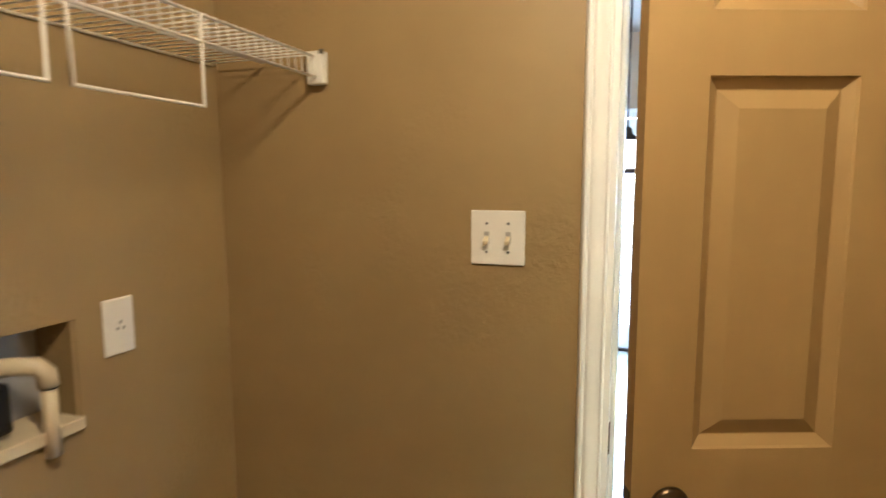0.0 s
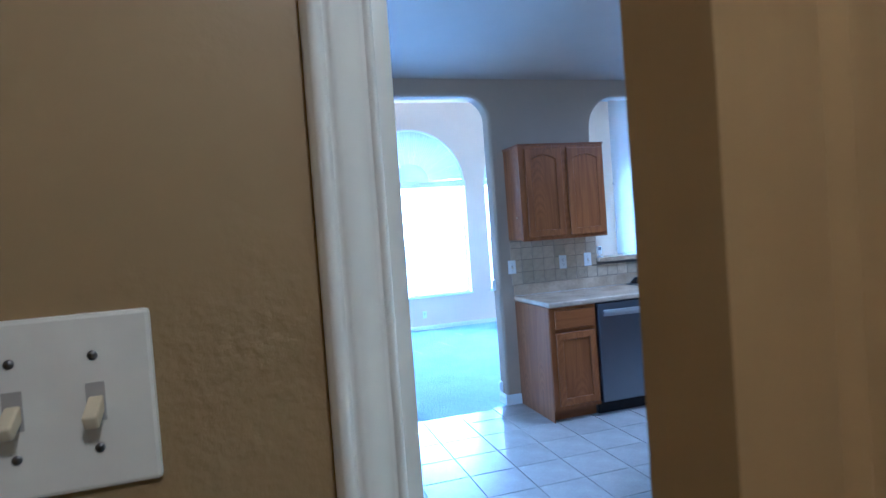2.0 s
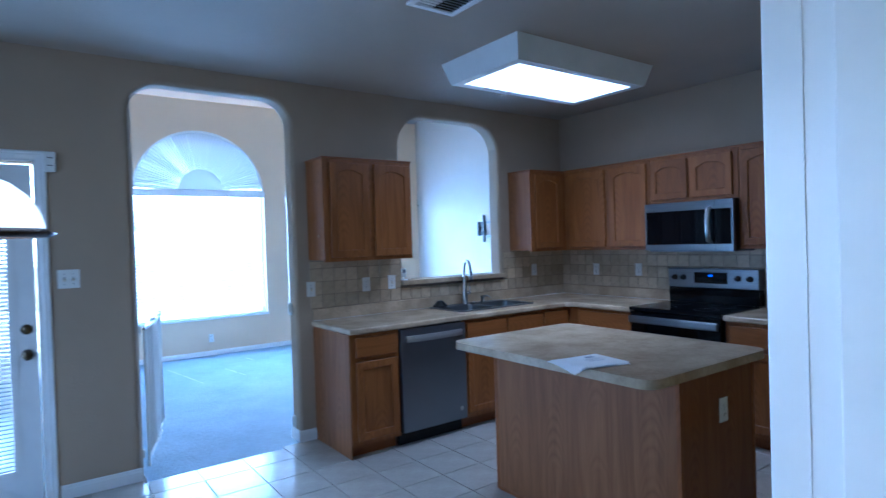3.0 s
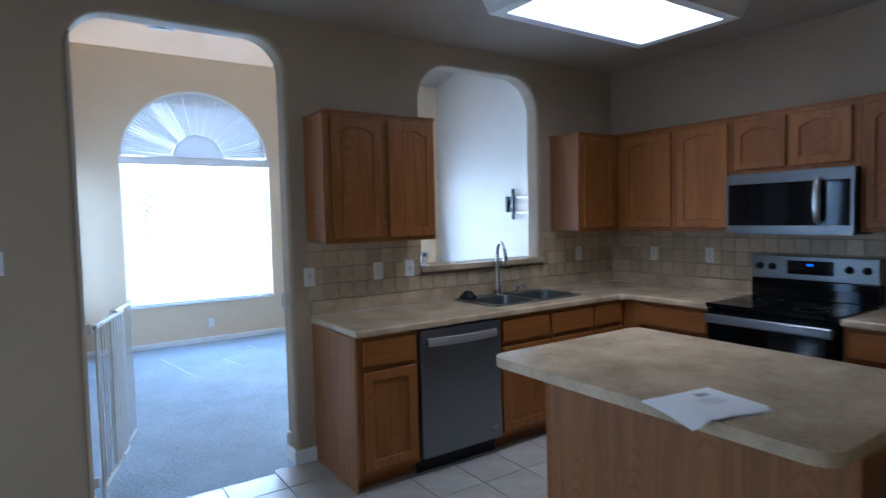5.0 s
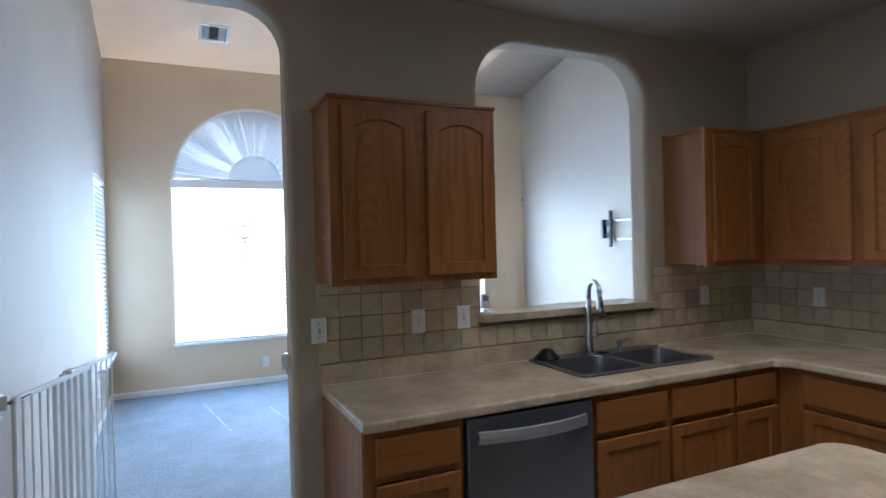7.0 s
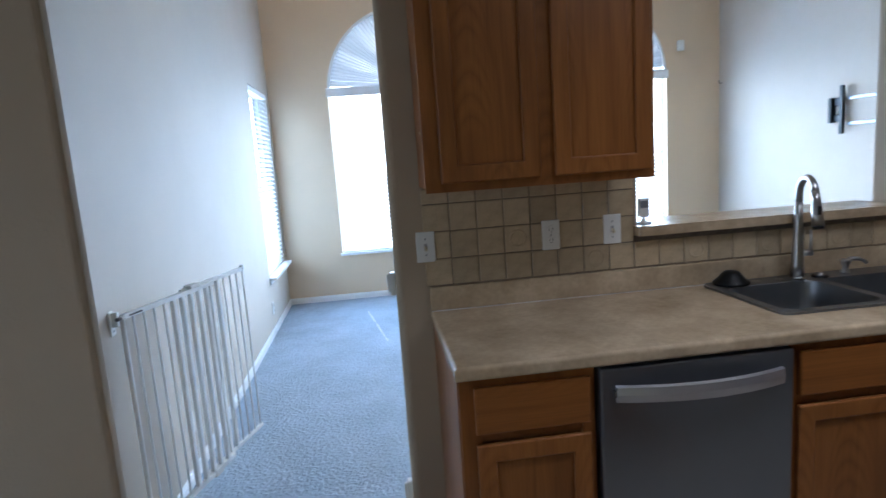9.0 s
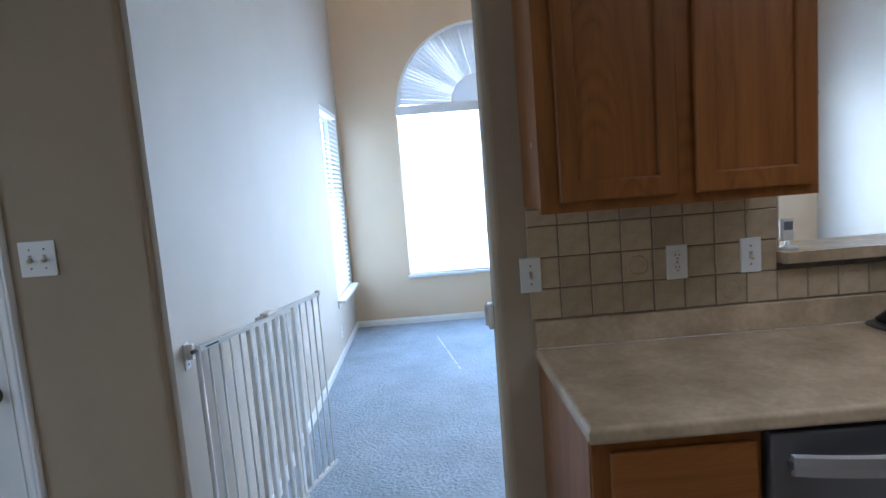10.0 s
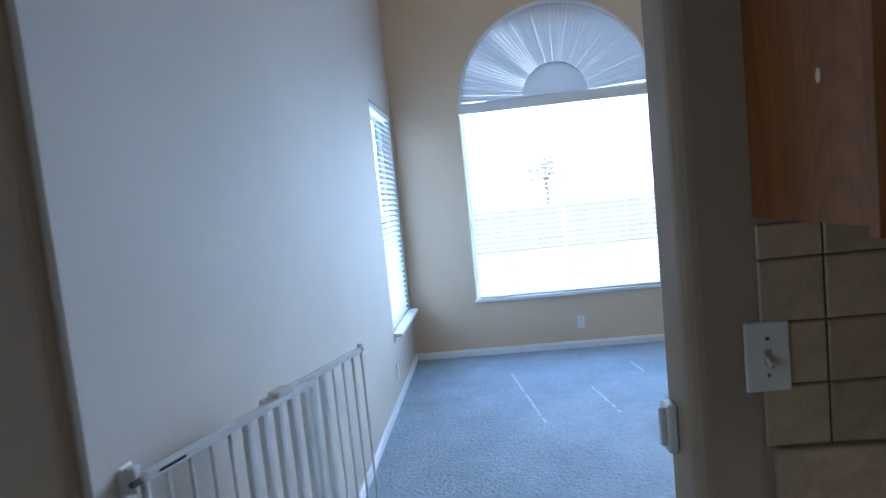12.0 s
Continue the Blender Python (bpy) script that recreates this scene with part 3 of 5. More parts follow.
part("surface", moved(slab([(2.18, -2.072), (2.18, -2.84), (XR, -2.84), (XR, -2.072)], [], lambda u, v, d: (u, v, CB + d), CT - CB, 0, 0.012), Matrix.Translation((-XR, 2.07, -CB))), M_LAM, top)
part("upstand", moved(box(XR - 0.021, XR - 0.001, -2.84, -2.072, CT + 0.001, 1.006, 0.005), Matrix.Translation((-XR, 2.07, -CB))), M_LAM, top)

ledge = new("pass_through_ledge", mesh_of("pass_through_ledge", slab(rounded(0.80, 1.975, -0.055, 0.0, 0, 0.012, 3)[:] + [], [], lambda u, v, d: (u, v, 1.135 + d), 0.038, 0, 0.006), M_LAM))
tagged(ledge, "beige laminate ledge across the pass-through sill", "ledge", "", "structure")
setting("pass_through_sill", box(PASS[0] + 0.004, PASS[1] - 0.004, 0.001, WALL_T + 0.06, 1.139, 1.172, 0.005), M_LAM, "beige laminate sill lying in the pass-through", "sill")

# ---- island ----
isl = thing("kitchen_island", pose(0.8, -2.18, 0), "oak veneer island with a beige laminate top", "island")


def il(bm):
    return moved(bm, Matrix.Translation((-0.8, 2.18, 0)))


IB = (0.475, 1.12, -2.79, -1.575)
part("body", il(box(IB[0] + 0.01, IB[1] - 0.01, IB[2] + 0.01, IB[3] - 0.01, 0.0, 0.868)), M_OAKL, isl)
part("side_panel", il(box(IB[0], IB[0] + 0.009, IB[2] + 0.02, IB[3] - 0.02, 0.0, 0.868)), M_OAKL, isl)
part("end_panel", il(box(IB[0] + 0.02, IB[1] - 0.02, IB[2], IB[2] + 0.009, 0.0, 0.868)), M_OAK, isl)
part("end_panel", il(box(IB[0] + 0.02, IB[1] - 0.02, IB[3] - 0.009, IB[3], 0.0, 0.868)), M_OAKL, isl)
for x, y in ((IB[0], IB[2]), (IB[0], IB[3]), (IB[1], IB[2]), (IB[1], IB[3])):
    part("corner_trim", il(box(x - 0.003, x + 0.02, y - 0.003, y + 0.02, 0, 0.868, 0.003) if (x == IB[0] and y == IB[2]) else
                           box(x - 0.003 if x == IB[0] else x - 0.02, x + 0.02 if x == IB[0] else x + 0.003,
                               y - 0.003 if y == IB[2] else y - 0.02, y + 0.02 if y == IB[2] else y + 0.003, 0, 0.868, 0.003)), M_OAK, isl)
part("base_trim", il(box(IB[0] - 0.005, IB[0], IB[2] + 0.02, IB[3] - 0.02, 0.0, 0.02)), M_OAK, isl)
part("top", il(slab(rounded(0.21, 1.20, -2.835, -1.50, 0.075, 0.075, 8), [], lambda u, v, d: (u, v, CB + d), CT - CB, 0, 0.012)), M_LAM, isl, "beige marbled laminate top with rounded corners")

# ---- doors and their trim ----


def casing(name, x0, x1, z1, y, out, label, w=0.06):
    """Moulded casing round an opening x0..x1 up to z1 on the plane y; out: +1 or -1, the way it faces."""
    ease = [(0.0095 + 0.025 * k / 8, 0.0075 + 0.0075 * (1 - math.cos(math.pi * k / 8)) / 2) for k in range(9)]
    bead = [(0.005 - 0.004 * math.cos(math.pi * k / 6), 0.007 + 0.004 * math.sin(math.pi * k / 6)) for k in range(7)]
    lip = [(0.0505 - 0.0065 * math.cos(math.pi * k / 8), 0.0125 + 0.0065 * math.sin(math.pi * k / 8)) for k in range(9)]
    prof = [(0.0, 0.005), *bead, *ease, (0.0395, 0.0152), (0.0415, 0.0128), *lip, (0.06, 0.010), (0.06, 0.0)]
    prof = [(d * w / 0.06, h) for d, h in prof]
    t = thing(name, pose((x0 + x1) / 2, y, 0), label, "door casing", "", "structure")

    def leg(pts, sidev):
        bm = bmesh.new()
        rings = []
        for p, s in zip(pts, sidev):
            ring = [bm.verts.new(Vector(p) + Vector(s) * d + Vector((0, out * h, 0))) for d, h in prof]
            ring.append(bm.verts.new(Vector(p)))
            rings.append(ring)
        n = len(rings[0])
        for a, b in zip(rings, rings[1:]):
            for k in range(n):
                f = bm.faces.new((a[k], a[(k + 1) % n], b[(k + 1) % n], b[k]))
                f.smooth = 0 < k < n - 3
        bmesh.ops.recalc_face_normals(bm, faces=bm.faces)
        return bm
    c = (x0 + x1) / 2
    part("casing_leg", leg([(x0 - c, 0, 0), (x0 - c, 0, z1)], [(-1, 0, 0), (-1, 0, 1)]), M_WHITE, t)
    part("casing_leg", leg([(x1 - c, 0, 0), (x1 - c, 0, z1)], [(1, 0, 0), (1, 0, 1)]), M_WHITE, t)
    part("casing_head", leg([(x0 - c, 0, z1), (x1 - c, 0, z1)], [(-1, 0, 1), (1, 0, 1)]), M_WHITE, t)
    return t


JL, JR, JT = DOORWAY[0] + 0.012, DOORWAY[1] - 0.012, 2.036
casing("laundry_casing", DOORWAY[0], DOORWAY[1], 2.05, YL, -1, "white moulded casing round the laundry doorway", 0.052)
casing("laundry_casing", DOORWAY[0], DOORWAY[1], 2.05, YB, 1, "white moulded casing on the kitchen side of the laundry doorway", 0.052)
casing("patio_casing", PATIO[0], PATIO[1], PATIO[3], 0.0, -1, "white moulded casing round the patio door", 0.065)
j = thing("door_jamb", pose(JL, YL, 0), "white painted door lining with a stop", "door frame", "", "structure")


def jl(bm):
    return moved(bm, Matrix.Translation((-JL, -YL, 0)))


part("lining", jl(box(DOORWAY[0], JL, YL - 0.002, YB + 0.002, 0, 2.05)), M_WHITE, j)
part("lining", jl(box(JR, DOORWAY[1], YL - 0.002, YB + 0.002, 0, 2.05)), M_WHITE, j)
part("head", jl(box(JL, JR, YL - 0.002, YB + 0.002, JT, 2.05)), M_WHITE, j)
part("stop", jl(box(JL, JL + 0.011, YL + 0.042, YL + 0.078, 0, JT, 0.003)), M_WHITE, j)
part("stop", jl(box(JR - 0.011, JR, YL + 0.042, YL + 0.111, 0, JT, 0.003)), M_WHITE, j)
part("paint_ridge", jl(box(JR - 0.0012, JR, YL + 0.1432, YL + 0.1456, 0, JT, 0.0005)), M_WHITE, j)
part("strike_plate", jl(box(JL - 0.001, JL + 0.0025, YL + 0.006, YL + 0.032, 0.95, 1.01)), M_BRASS, j, "small brass strike plate")


def panelled_leaf(parent, w, h, t, cols, rows, mat, sides=(0,)):
    """A moulded door leaf from x 0 to w, y -t to 0; its panels show on both faces."""
    holes = [[(a, c), (b, c), (b, d), (a, d)] for a, b in cols for c, d in rows]
    part("leaf_frame", slab([(0, 0.012), (w, 0.012), (w, h), (0, h)], holes, lambda u, v, d: (u, -d, v), t), mat, parent)
    for a, b in cols:
        for c, d in rows:
            bm = bmesh.new()
            for s, f in ((-1, 0.0), (1, -t)):
                lo = [(a, c), (b, c), (b, d), (a, d)]
                rims = [(0.0, f), (0.003, f + s * 0.004), (0.017, f + s * 0.0155), (0.019, f + s * 0.0158), (0.046, f + s * 0.003), (0.048, f + s * 0.0028)]
                rings = [[bm.verts.new((u + (e if k in (0, 3) else -e), y, v + (e if k in (0, 1) else -e))) for k, (u, v) in enumerate(lo)] for e, y in rims]
                for p, q in zip(rings, rings[1:]):
                    for k in range(4):
                        bm.faces.new((p[k], p[(k + 1) % 4], q[(k + 1) % 4], q[k]))
                bm.faces.new(rings[-1])
            bmesh.ops.recalc_face_normals(bm, faces=bm.faces)
            part("raised_panel", bm, mat, parent)


ld = thing("door_laundry", pose(-1.118, -4.089, 0, 0, 0, 201.0), "cream six-panel laundry door standing ajar", "door", "", "structure")
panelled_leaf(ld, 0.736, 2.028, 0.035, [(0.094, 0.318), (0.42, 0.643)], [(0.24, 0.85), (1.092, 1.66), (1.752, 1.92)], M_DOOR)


def knob(parent, x, y, z, out, mat, name="door_knob", label="aged brass door knob"):
    """A round knob on its rose at local x, z; it points along out times y."""
    m = Matrix.Translation((x, y, z)) @ Matrix.Scale(-out, 4, (0, 1, 0))
    bm = moved(lathe([(0, 0), (0.031, 0), (0.031, 0.006), (0.026, 0.011), (0.013, 0.014), (0.012, 0.034), (0.02, 0.042), (0.027, 0.052), (0.027, 0.062), (0.02, 0.071), (0, 0.073)], 28, "y"), m)
    bmesh.ops.recalc_face_normals(bm, faces=bm.faces)
    return part(name, bm, mat, parent, label)


knob(ld, 0.674, 0.0, 1.0, 1, M_BRASS)
part("latch_plate", box(0.7355, 0.7375, -0.03, -0.005, 0.95, 1.02), M_BRASS, ld)
for z in (0.2, 1.0, 1.8):
    part("hinge", tube([(-0.004, 0.006, z - 0.045), (-0.004, 0.006, z + 0.045)], 0.006), M_BRASS, ld)

# patio door: a full glass panel with raised blind
pd = thing("door_patio", pose(-2.645, 0.008, 0), "white patio door with a tall glass panel and a blind", "door", "", "structure")
PW = 0.90
part("threshold", box(-0.01, PW + 0.006, -0.02, 0.12, 0.0, 0.022, 0.004), M_BRONZE, pd)
part("leaf", slab([(0, 0.025), (PW, 0.025), (PW, 2.03), (0, 2.03)], [[(0.14, 0.22), (PW - 0.125, 0.22), (PW - 0.125, 1.90), (0.14, 1.90)]], lambda u, v, d: (u, d, v), 0.044, bevel_holes=0.004), M_WHITE, pd)
part("glazing_bead", slab([(0.115, 0.195), (PW - 0.10, 0.195), (PW - 0.10, 1.925), (0.115, 1.925)], [[(0.15, 0.23), (PW - 0.135, 0.23), (PW - 0.135, 1.89), (0.15, 1.89)]], lambda u, v, d: (u, -0.008 + d, v), 0.007, bevel_holes=0.003), M_WHITE, pd)
g = part("pane", box(0.14, PW - 0.125, 0.02, 0.024, 0.22, 1.90), M_GLASS, pd)
g.visible_shadow = False
knob(pd, PW - 0.052, 0.0, 0.905, -1, M_BRASS)
part("deadbolt", moved(lathe([(0, 0), (0.03, 0), (0.03, 0.008), (0.024, 0.016), (0, 0.018)], 24, "y"), Matrix.Translation((PW - 0.052, 0, 1.055))), M_BRASS, pd, "round aged brass deadbolt")
part("deadbolt_turn", box(PW - 0.058, PW - 0.046, -0.026, -0.016, 1.04, 1.07, 0.002), M_BRASS, pd)
slat = mesh_of("slat", box(0, PW - 0.28, -0.011, 0.011, -0.0007, 0.0007), M_BLIND)
for k in range(67):
    s = new("slat", slat)
    s.parent = pd
    s.matrix_basis = pose(0.148, 0.012, 0.245 + k * 0.0245, 38, 0, 0)
s = thing("door_sensor", pose(-1.651, -0.02, 2.05), "white plastic door alarm box beside the patio casing", "sensor")
part("case", box(-0.026, 0.03, -0.016, 0.018, -0.06, 0.06, 0.006), M_PLASTIC, s)
part("vent_slot", box(-0.012, 0.014, -0.0175, -0.016, 0.02, 0.026), M_SLOT, s)
part("vent_slot", box(-0.012, 0.014, -0.0175, -0.016, -0.026, -0.02), M_SLOT, s)

cab = [o for o in bpy.data.objects if o.name == "wall_cabinet"][0]
bm = moved(lathe([(0, 0.0016), (0.004, 0.0014), (0.0065, 0.0)], 9, "x"), Matrix.Translation((0.0035, -0.198, 1.565)) @ Matrix.Diagonal((1, 0.8, 1.5, 1)))
part("chip", bm, M_PVC, cab, "pale chip in the veneer")

# ---- switches and sockets ----


M_LSLOT = material("grey_plastic_slot", (0.42, 0.41, 0.40), 0.6)


def flat(bm):
    for f in bm.faces:
        f.smooth = False
    return bm


def plate(m, kind, label, gangs=1, group="switch and socket plates"):
    """A wall plate facing local -y. kind: toggle, duplex, round or rocker."""
    w = 0.07 + 0.046 * (gangs - 1)
    p = thing("light_switch" if kind == "toggle" else "wall_socket", m, label, "switch" if kind == "toggle" else "socket", group)
    part("plate", box(-w / 2, w / 2, -0.006, 0.0, -0.057, 0.057, 0.004), M_PLASTIC, p)
    for g in range(gangs):
        x = (g - (gangs - 1) / 2) * 0.046
        if kind == "toggle":
            part("slot", box(x - 0.0055, x + 0.0055, -0.0066, -0.006, -0.0125, 0.0125), M_LSLOT, p)
            part("toggle", moved(box(-0.0045, 0.0045, -0.017, 0.004, -0.005, 0.005, 0.0015), Matrix.Translation((x, -0.007, -0.002)) @ pose(0, 0, 0, 28)), M_PVC, p)
            for z in (-0.03, 0.03):
                part("screw", moved(lathe([(0, 0), (0.0032, 0), (0.0028, 0.0012), (0, 0.0014)], 10, "y"), Matrix.Translation((x, -0.006, z))), M_STEEL, p)
        elif kind == "duplex":
            for z in (-0.02, 0.02):
                f = part("receptacle", moved(flat(lathe([(0, 0), (0.0165, 0), (0.016, 0.0018), (0, 0.002)], 20, "y")), Matrix.Translation((x, -0.006, z))), M_PLASTIC, p)
                for sx in (-0.006, 0.006):
                    part("slot", box(x + sx - 0.001, x + sx + 0.001, -0.0084, -0.0078, z - 0.002, z + 0.007), M_SLOT, f)
                part("slot", box(x - 0.002, x + 0.002, -0.0084, -0.0078, z - 0.010, z - 0.006), M_SLOT, f)
            part("screw", moved(lathe([(0, 0), (0.003, 0), (0.0026, 0.0012), (0, 0.0014)], 10, "y"), Matrix.Translation((x, -0.006, 0))), M_STEEL, p)
        else:
            part("receptacle", moved(flat(lathe([(0, 0), (0.017, 0), (0.017, 0.0022), (0, 0.0024)], 24, "y")), Matrix.Translation((x, -0.006, 0))), M_PLASTIC, p)
            for a in (0, 120, 240):
                part("slot", box(x + 0.008 * math.sin(radians(a)) - 0.0015, x + 0.008 * math.sin(radians(a)) + 0.0015, -0.0094, -0.0082, 0.008 * math.cos(radians(a)) - 0.003, 0.008 * math.cos(radians(a)) + 0.003), M_SLOT, p)
    return p


plate(pose(-2.09, YL, 1.391), "toggle", "white double toggle switch on the laundry wall", 2)
plate(pose(-1.577, 0, 1.34), "toggle", "white double toggle switch beside the patio door", 2)
plate(pose(-0.013, -0.008, 1.16), "toggle", "white single toggle switch at the tile edge")
plate(pose(0.467, -0.008, 1.165), "duplex", "white duplex socket on the tiled splashback")
plate(pose(0.71, -0.008, 1.168), "toggle", "white single switch on the tiled splashback")
plate(pose(2.39, -0.008, 1.18), "duplex", "white duplex socket near the kitchen corner")
plate(pose(XR - 0.008, -0.45, 1.172, 0, 0, -90), "duplex", "white duplex socket on the range wall")
plate(pose(XR - 0.008, -0.94, 1.178, 0, 0, -90), "duplex", "white duplex socket close to the range")
plate(pose(0.36, YF, 0.20), "duplex", "white duplex socket under the arched window")
plate(pose(-1.2305, 3.39, 0.195, 0, 0, 90), "duplex", "white duplex socket low on the living room wall")
plate(pose(-1.211, 0.80, 0.235, 0, 0, 90), "duplex", "white duplex socket behind the safety gate")
plate(pose(0.827, IB[2], 0.672), "duplex", "white duplex socket on the island's end")
plate(pose(-2.79, -4.41, 1.222, 0, 0, 90), "round", "white dryer socket on the laundry wall")

# ---- appliances ----


M_SATIN = material("satin_steel", (0.55, 0.55, 0.56), 0.45, 0.9, vary=0.02, scale=3)


def dishwasher():
    d = thing("dishwasher", pose(0.397, 0, 0), "dark slate-steel dishwasher with a curved bar handle", "dishwasher")
    w = 0.598
    part("tub", box(0.01, w - 0.01, -0.58, -0.03, 0.09, 0.86), M_BLACKP, d)
    part("door", box(0.004, w - 0.002, -0.637, -0.59, 0.105, 0.862, 0.006), M_SLATE, d)
    part("toe_plate", box(0.005, w - 0.005, -0.56, -0.545, 0.0, 0.1), M_BLACKP, d)
    pts = []
    for k in range(13):
        q = k / 12
        pts.append((0.045 + q * (w - 0.09), -0.650 - 0.052 * math.sin(math.pi * q) ** 0.9, 0.79 + 0.006 * math.sin(math.pi * q)))
    bm = bmesh.new()
    rings = []
    for x, y, z in pts:
        rings.append([bm.verts.new((x, y + dy, z + dz)) for dy, dz in ((0.009, -0.026), (-0.004, -0.023), (-0.008, 0.0), (-0.004, 0.021), (0.009, 0.024))])
    for a, b in zip(rings, rings[1:]):
        for k in range(5):
            f = bm.faces.new((a[k], a[(k + 1) % 5], b[(k + 1) % 5], b[k]))
    bm.faces.new(rings[0])
    bm.faces.new(rings[-1])
    bmesh.ops.recalc_face_normals(bm, faces=bm.faces)
    part("handle", bm, M_SATIN, d, "bright bowed steel handle")
    for x in (0.05, w - 0.05):
        part("handle_post", box(x - 0.012, x + 0.012, -0.652, -0.636, 0.78, 0.80, 0.002), M_STEEL, d)
    part("badge", moved(lathe([(0, 0), (0.017, 0), (0.017, 0.002), (0.0145, 0.003), (0, 0.003)], 24, "y"), Matrix.Translation((w - 0.06, -0.637, 0.19))), M_CHROME, d, "round silver maker's badge")
    return d


M_RING = material("grey_glass_print", (0.035, 0.035, 0.037), 0.3)


def cooker():
    r = thing("cooking_range", rangerun(1.306), "black and stainless electric range with a glass cooktop", "range")
    w = 0.758
    part("body", box(0, w, -0.60, -0.02, 0.02, 0.895), M_BLACKP, r)
    part("cooktop", box(-0.004, w + 0.004, -0.665, -0.095, 0.896, 0.922, 0.006), M_BLACK, r, "black ceramic glass cooktop")
    for x, y, q in ((0.2, -0.5, 0.1), (0.56, -0.5, 0.085), (0.2, -0.25, 0.075), (0.56, -0.25, 0.09)):
        part("burner_ring", moved(lathe([(q, 0), (q, 0.0006), (q - 0.003, 0.0006), (q - 0.003, 0)], 36), Matrix.Translation((x, y, 0.9222))), M_RING, r)
    part("oven_door", box(0.004, w - 0.004, -0.652, -0.602, 0.20, 0.80, 0.008), M_BLACK, r, "black glass oven door")
    part("door_rail", box(0.004, w - 0.004, -0.658, -0.602, 0.802, 0.885, 0.006), M_BLACK, r)
    part("handle", box(0.01, w - 0.01, -0.700, -0.672, 0.800, 0.858, 0.011, 3), M_STEEL, r, "wide stainless handle")
    for x in (0.03, w - 0.03):
        part("handle_post", box(x - 0.014, x + 0.014, -0.675, -0.65, 0.815, 0.845), M_STEEL, r)
    part("drawer", box(0.004, w - 0.004, -0.645, -0.602, 0.06, 0.19, 0.006), M_STEEL, r)
    part("back_riser", box(0.0, w, -0.095, -0.008, 0.922, 1.045, 0.004), M_BLACK, r)
    bp = part("control_panel", box(-0.002, w + 0.002, -0.10, -0.006, 1.046, 1.205, 0.006), M_STEEL, r, "stainless control panel")
    part("display", box(0.235, 0.515, -0.102, -0.0995, 1.085, 1.175, 0.001), M_BLACK, bp)
    part("clock", box(0.358, 0.392, -0.1032, -0.102, 1.143, 1.154), M_LED, bp, "blue lit clock")
    for x in (0.06, 0.14, 0.60, 0.695):
        part("knob", moved(lathe([(0, 0), (0.024, 0), (0.024, 0.004), (0.019, 0.008), (0.017, 0.03), (0, 0.032)], 22, "y"), Matrix.Translation((x, -0.10, 1.13))), M_BLACKP, bp)
    for x in (0.02, w - 0.02):
        for y in (-0.56, -0.06):
            part("foot", moved(lathe([(0, 0), (0.018, 0), (0.018, 0.02)], 12), Matrix.Translation((x, y, 0))), M_BLACKP, r)
    return r


def microwave():
    m = thing("microwave", rangerun(1.292), "stainless over-range microwave with a dark window", "microwave")
    w, z0, z1, d = 0.742, 1.355, 1.75, 0.40
    part("case", box(0, w, -d + 0.035, -0.004, z0 + 0.01, z1), M_BLACKP, m)
    part("face", slab([(0, z0 + 0.012), (w, z0 + 0.012), (w, z1 - 0.002), (0, z1 - 0.002)], [[(0.012, z0 + 0.058), (0.726, z0 + 0.058), (0.726, z1 - 0.07), (0.012, z1 - 0.07)]], lambda u, v, q: (u, -d + q, v), 0.034, bevel_holes=0.002), M_STEEL, m, "brushed stainless surround")
    part("window", box(0.010, 0.728, -d + 0.002, -d + 0.02, z0 + 0.056, z1 - 0.068), M_BLACK, m, "black glass window")
    part("door_gap", box(0.602, 0.604, -d - 0.0008, -d + 0.01, z0 + 0.012, z1 - 0.002), M_SLOT, m)
    pts = [(0.566, -d + 0.002, z0 + 0.075)] + [(0.566, -d - 0.032 - 0.014 * math.sin(math.pi * k / 8), z0 + 0.085 + k * 0.03) for k in range(9)] + [(0.566, -d + 0.002, z0 + 0.335)]
    part("handle", moved(tube([p for p in pts], 0.012, 12), Matrix.Translation((0.566, 0, 0)) @ Matrix.Diagonal((1.5, 1, 1, 1)) @ Matrix.Translation((-0.566, 0, 0))), M_CHROME, m, "bowed vertical steel handle")
    part("underside_vent", box(0.02, w - 0.02, -d + 0.04, -0.05, z0, z0 + 0.01), M_SLATE, m)
    return m


dishwasher()
cooker()
microwave()


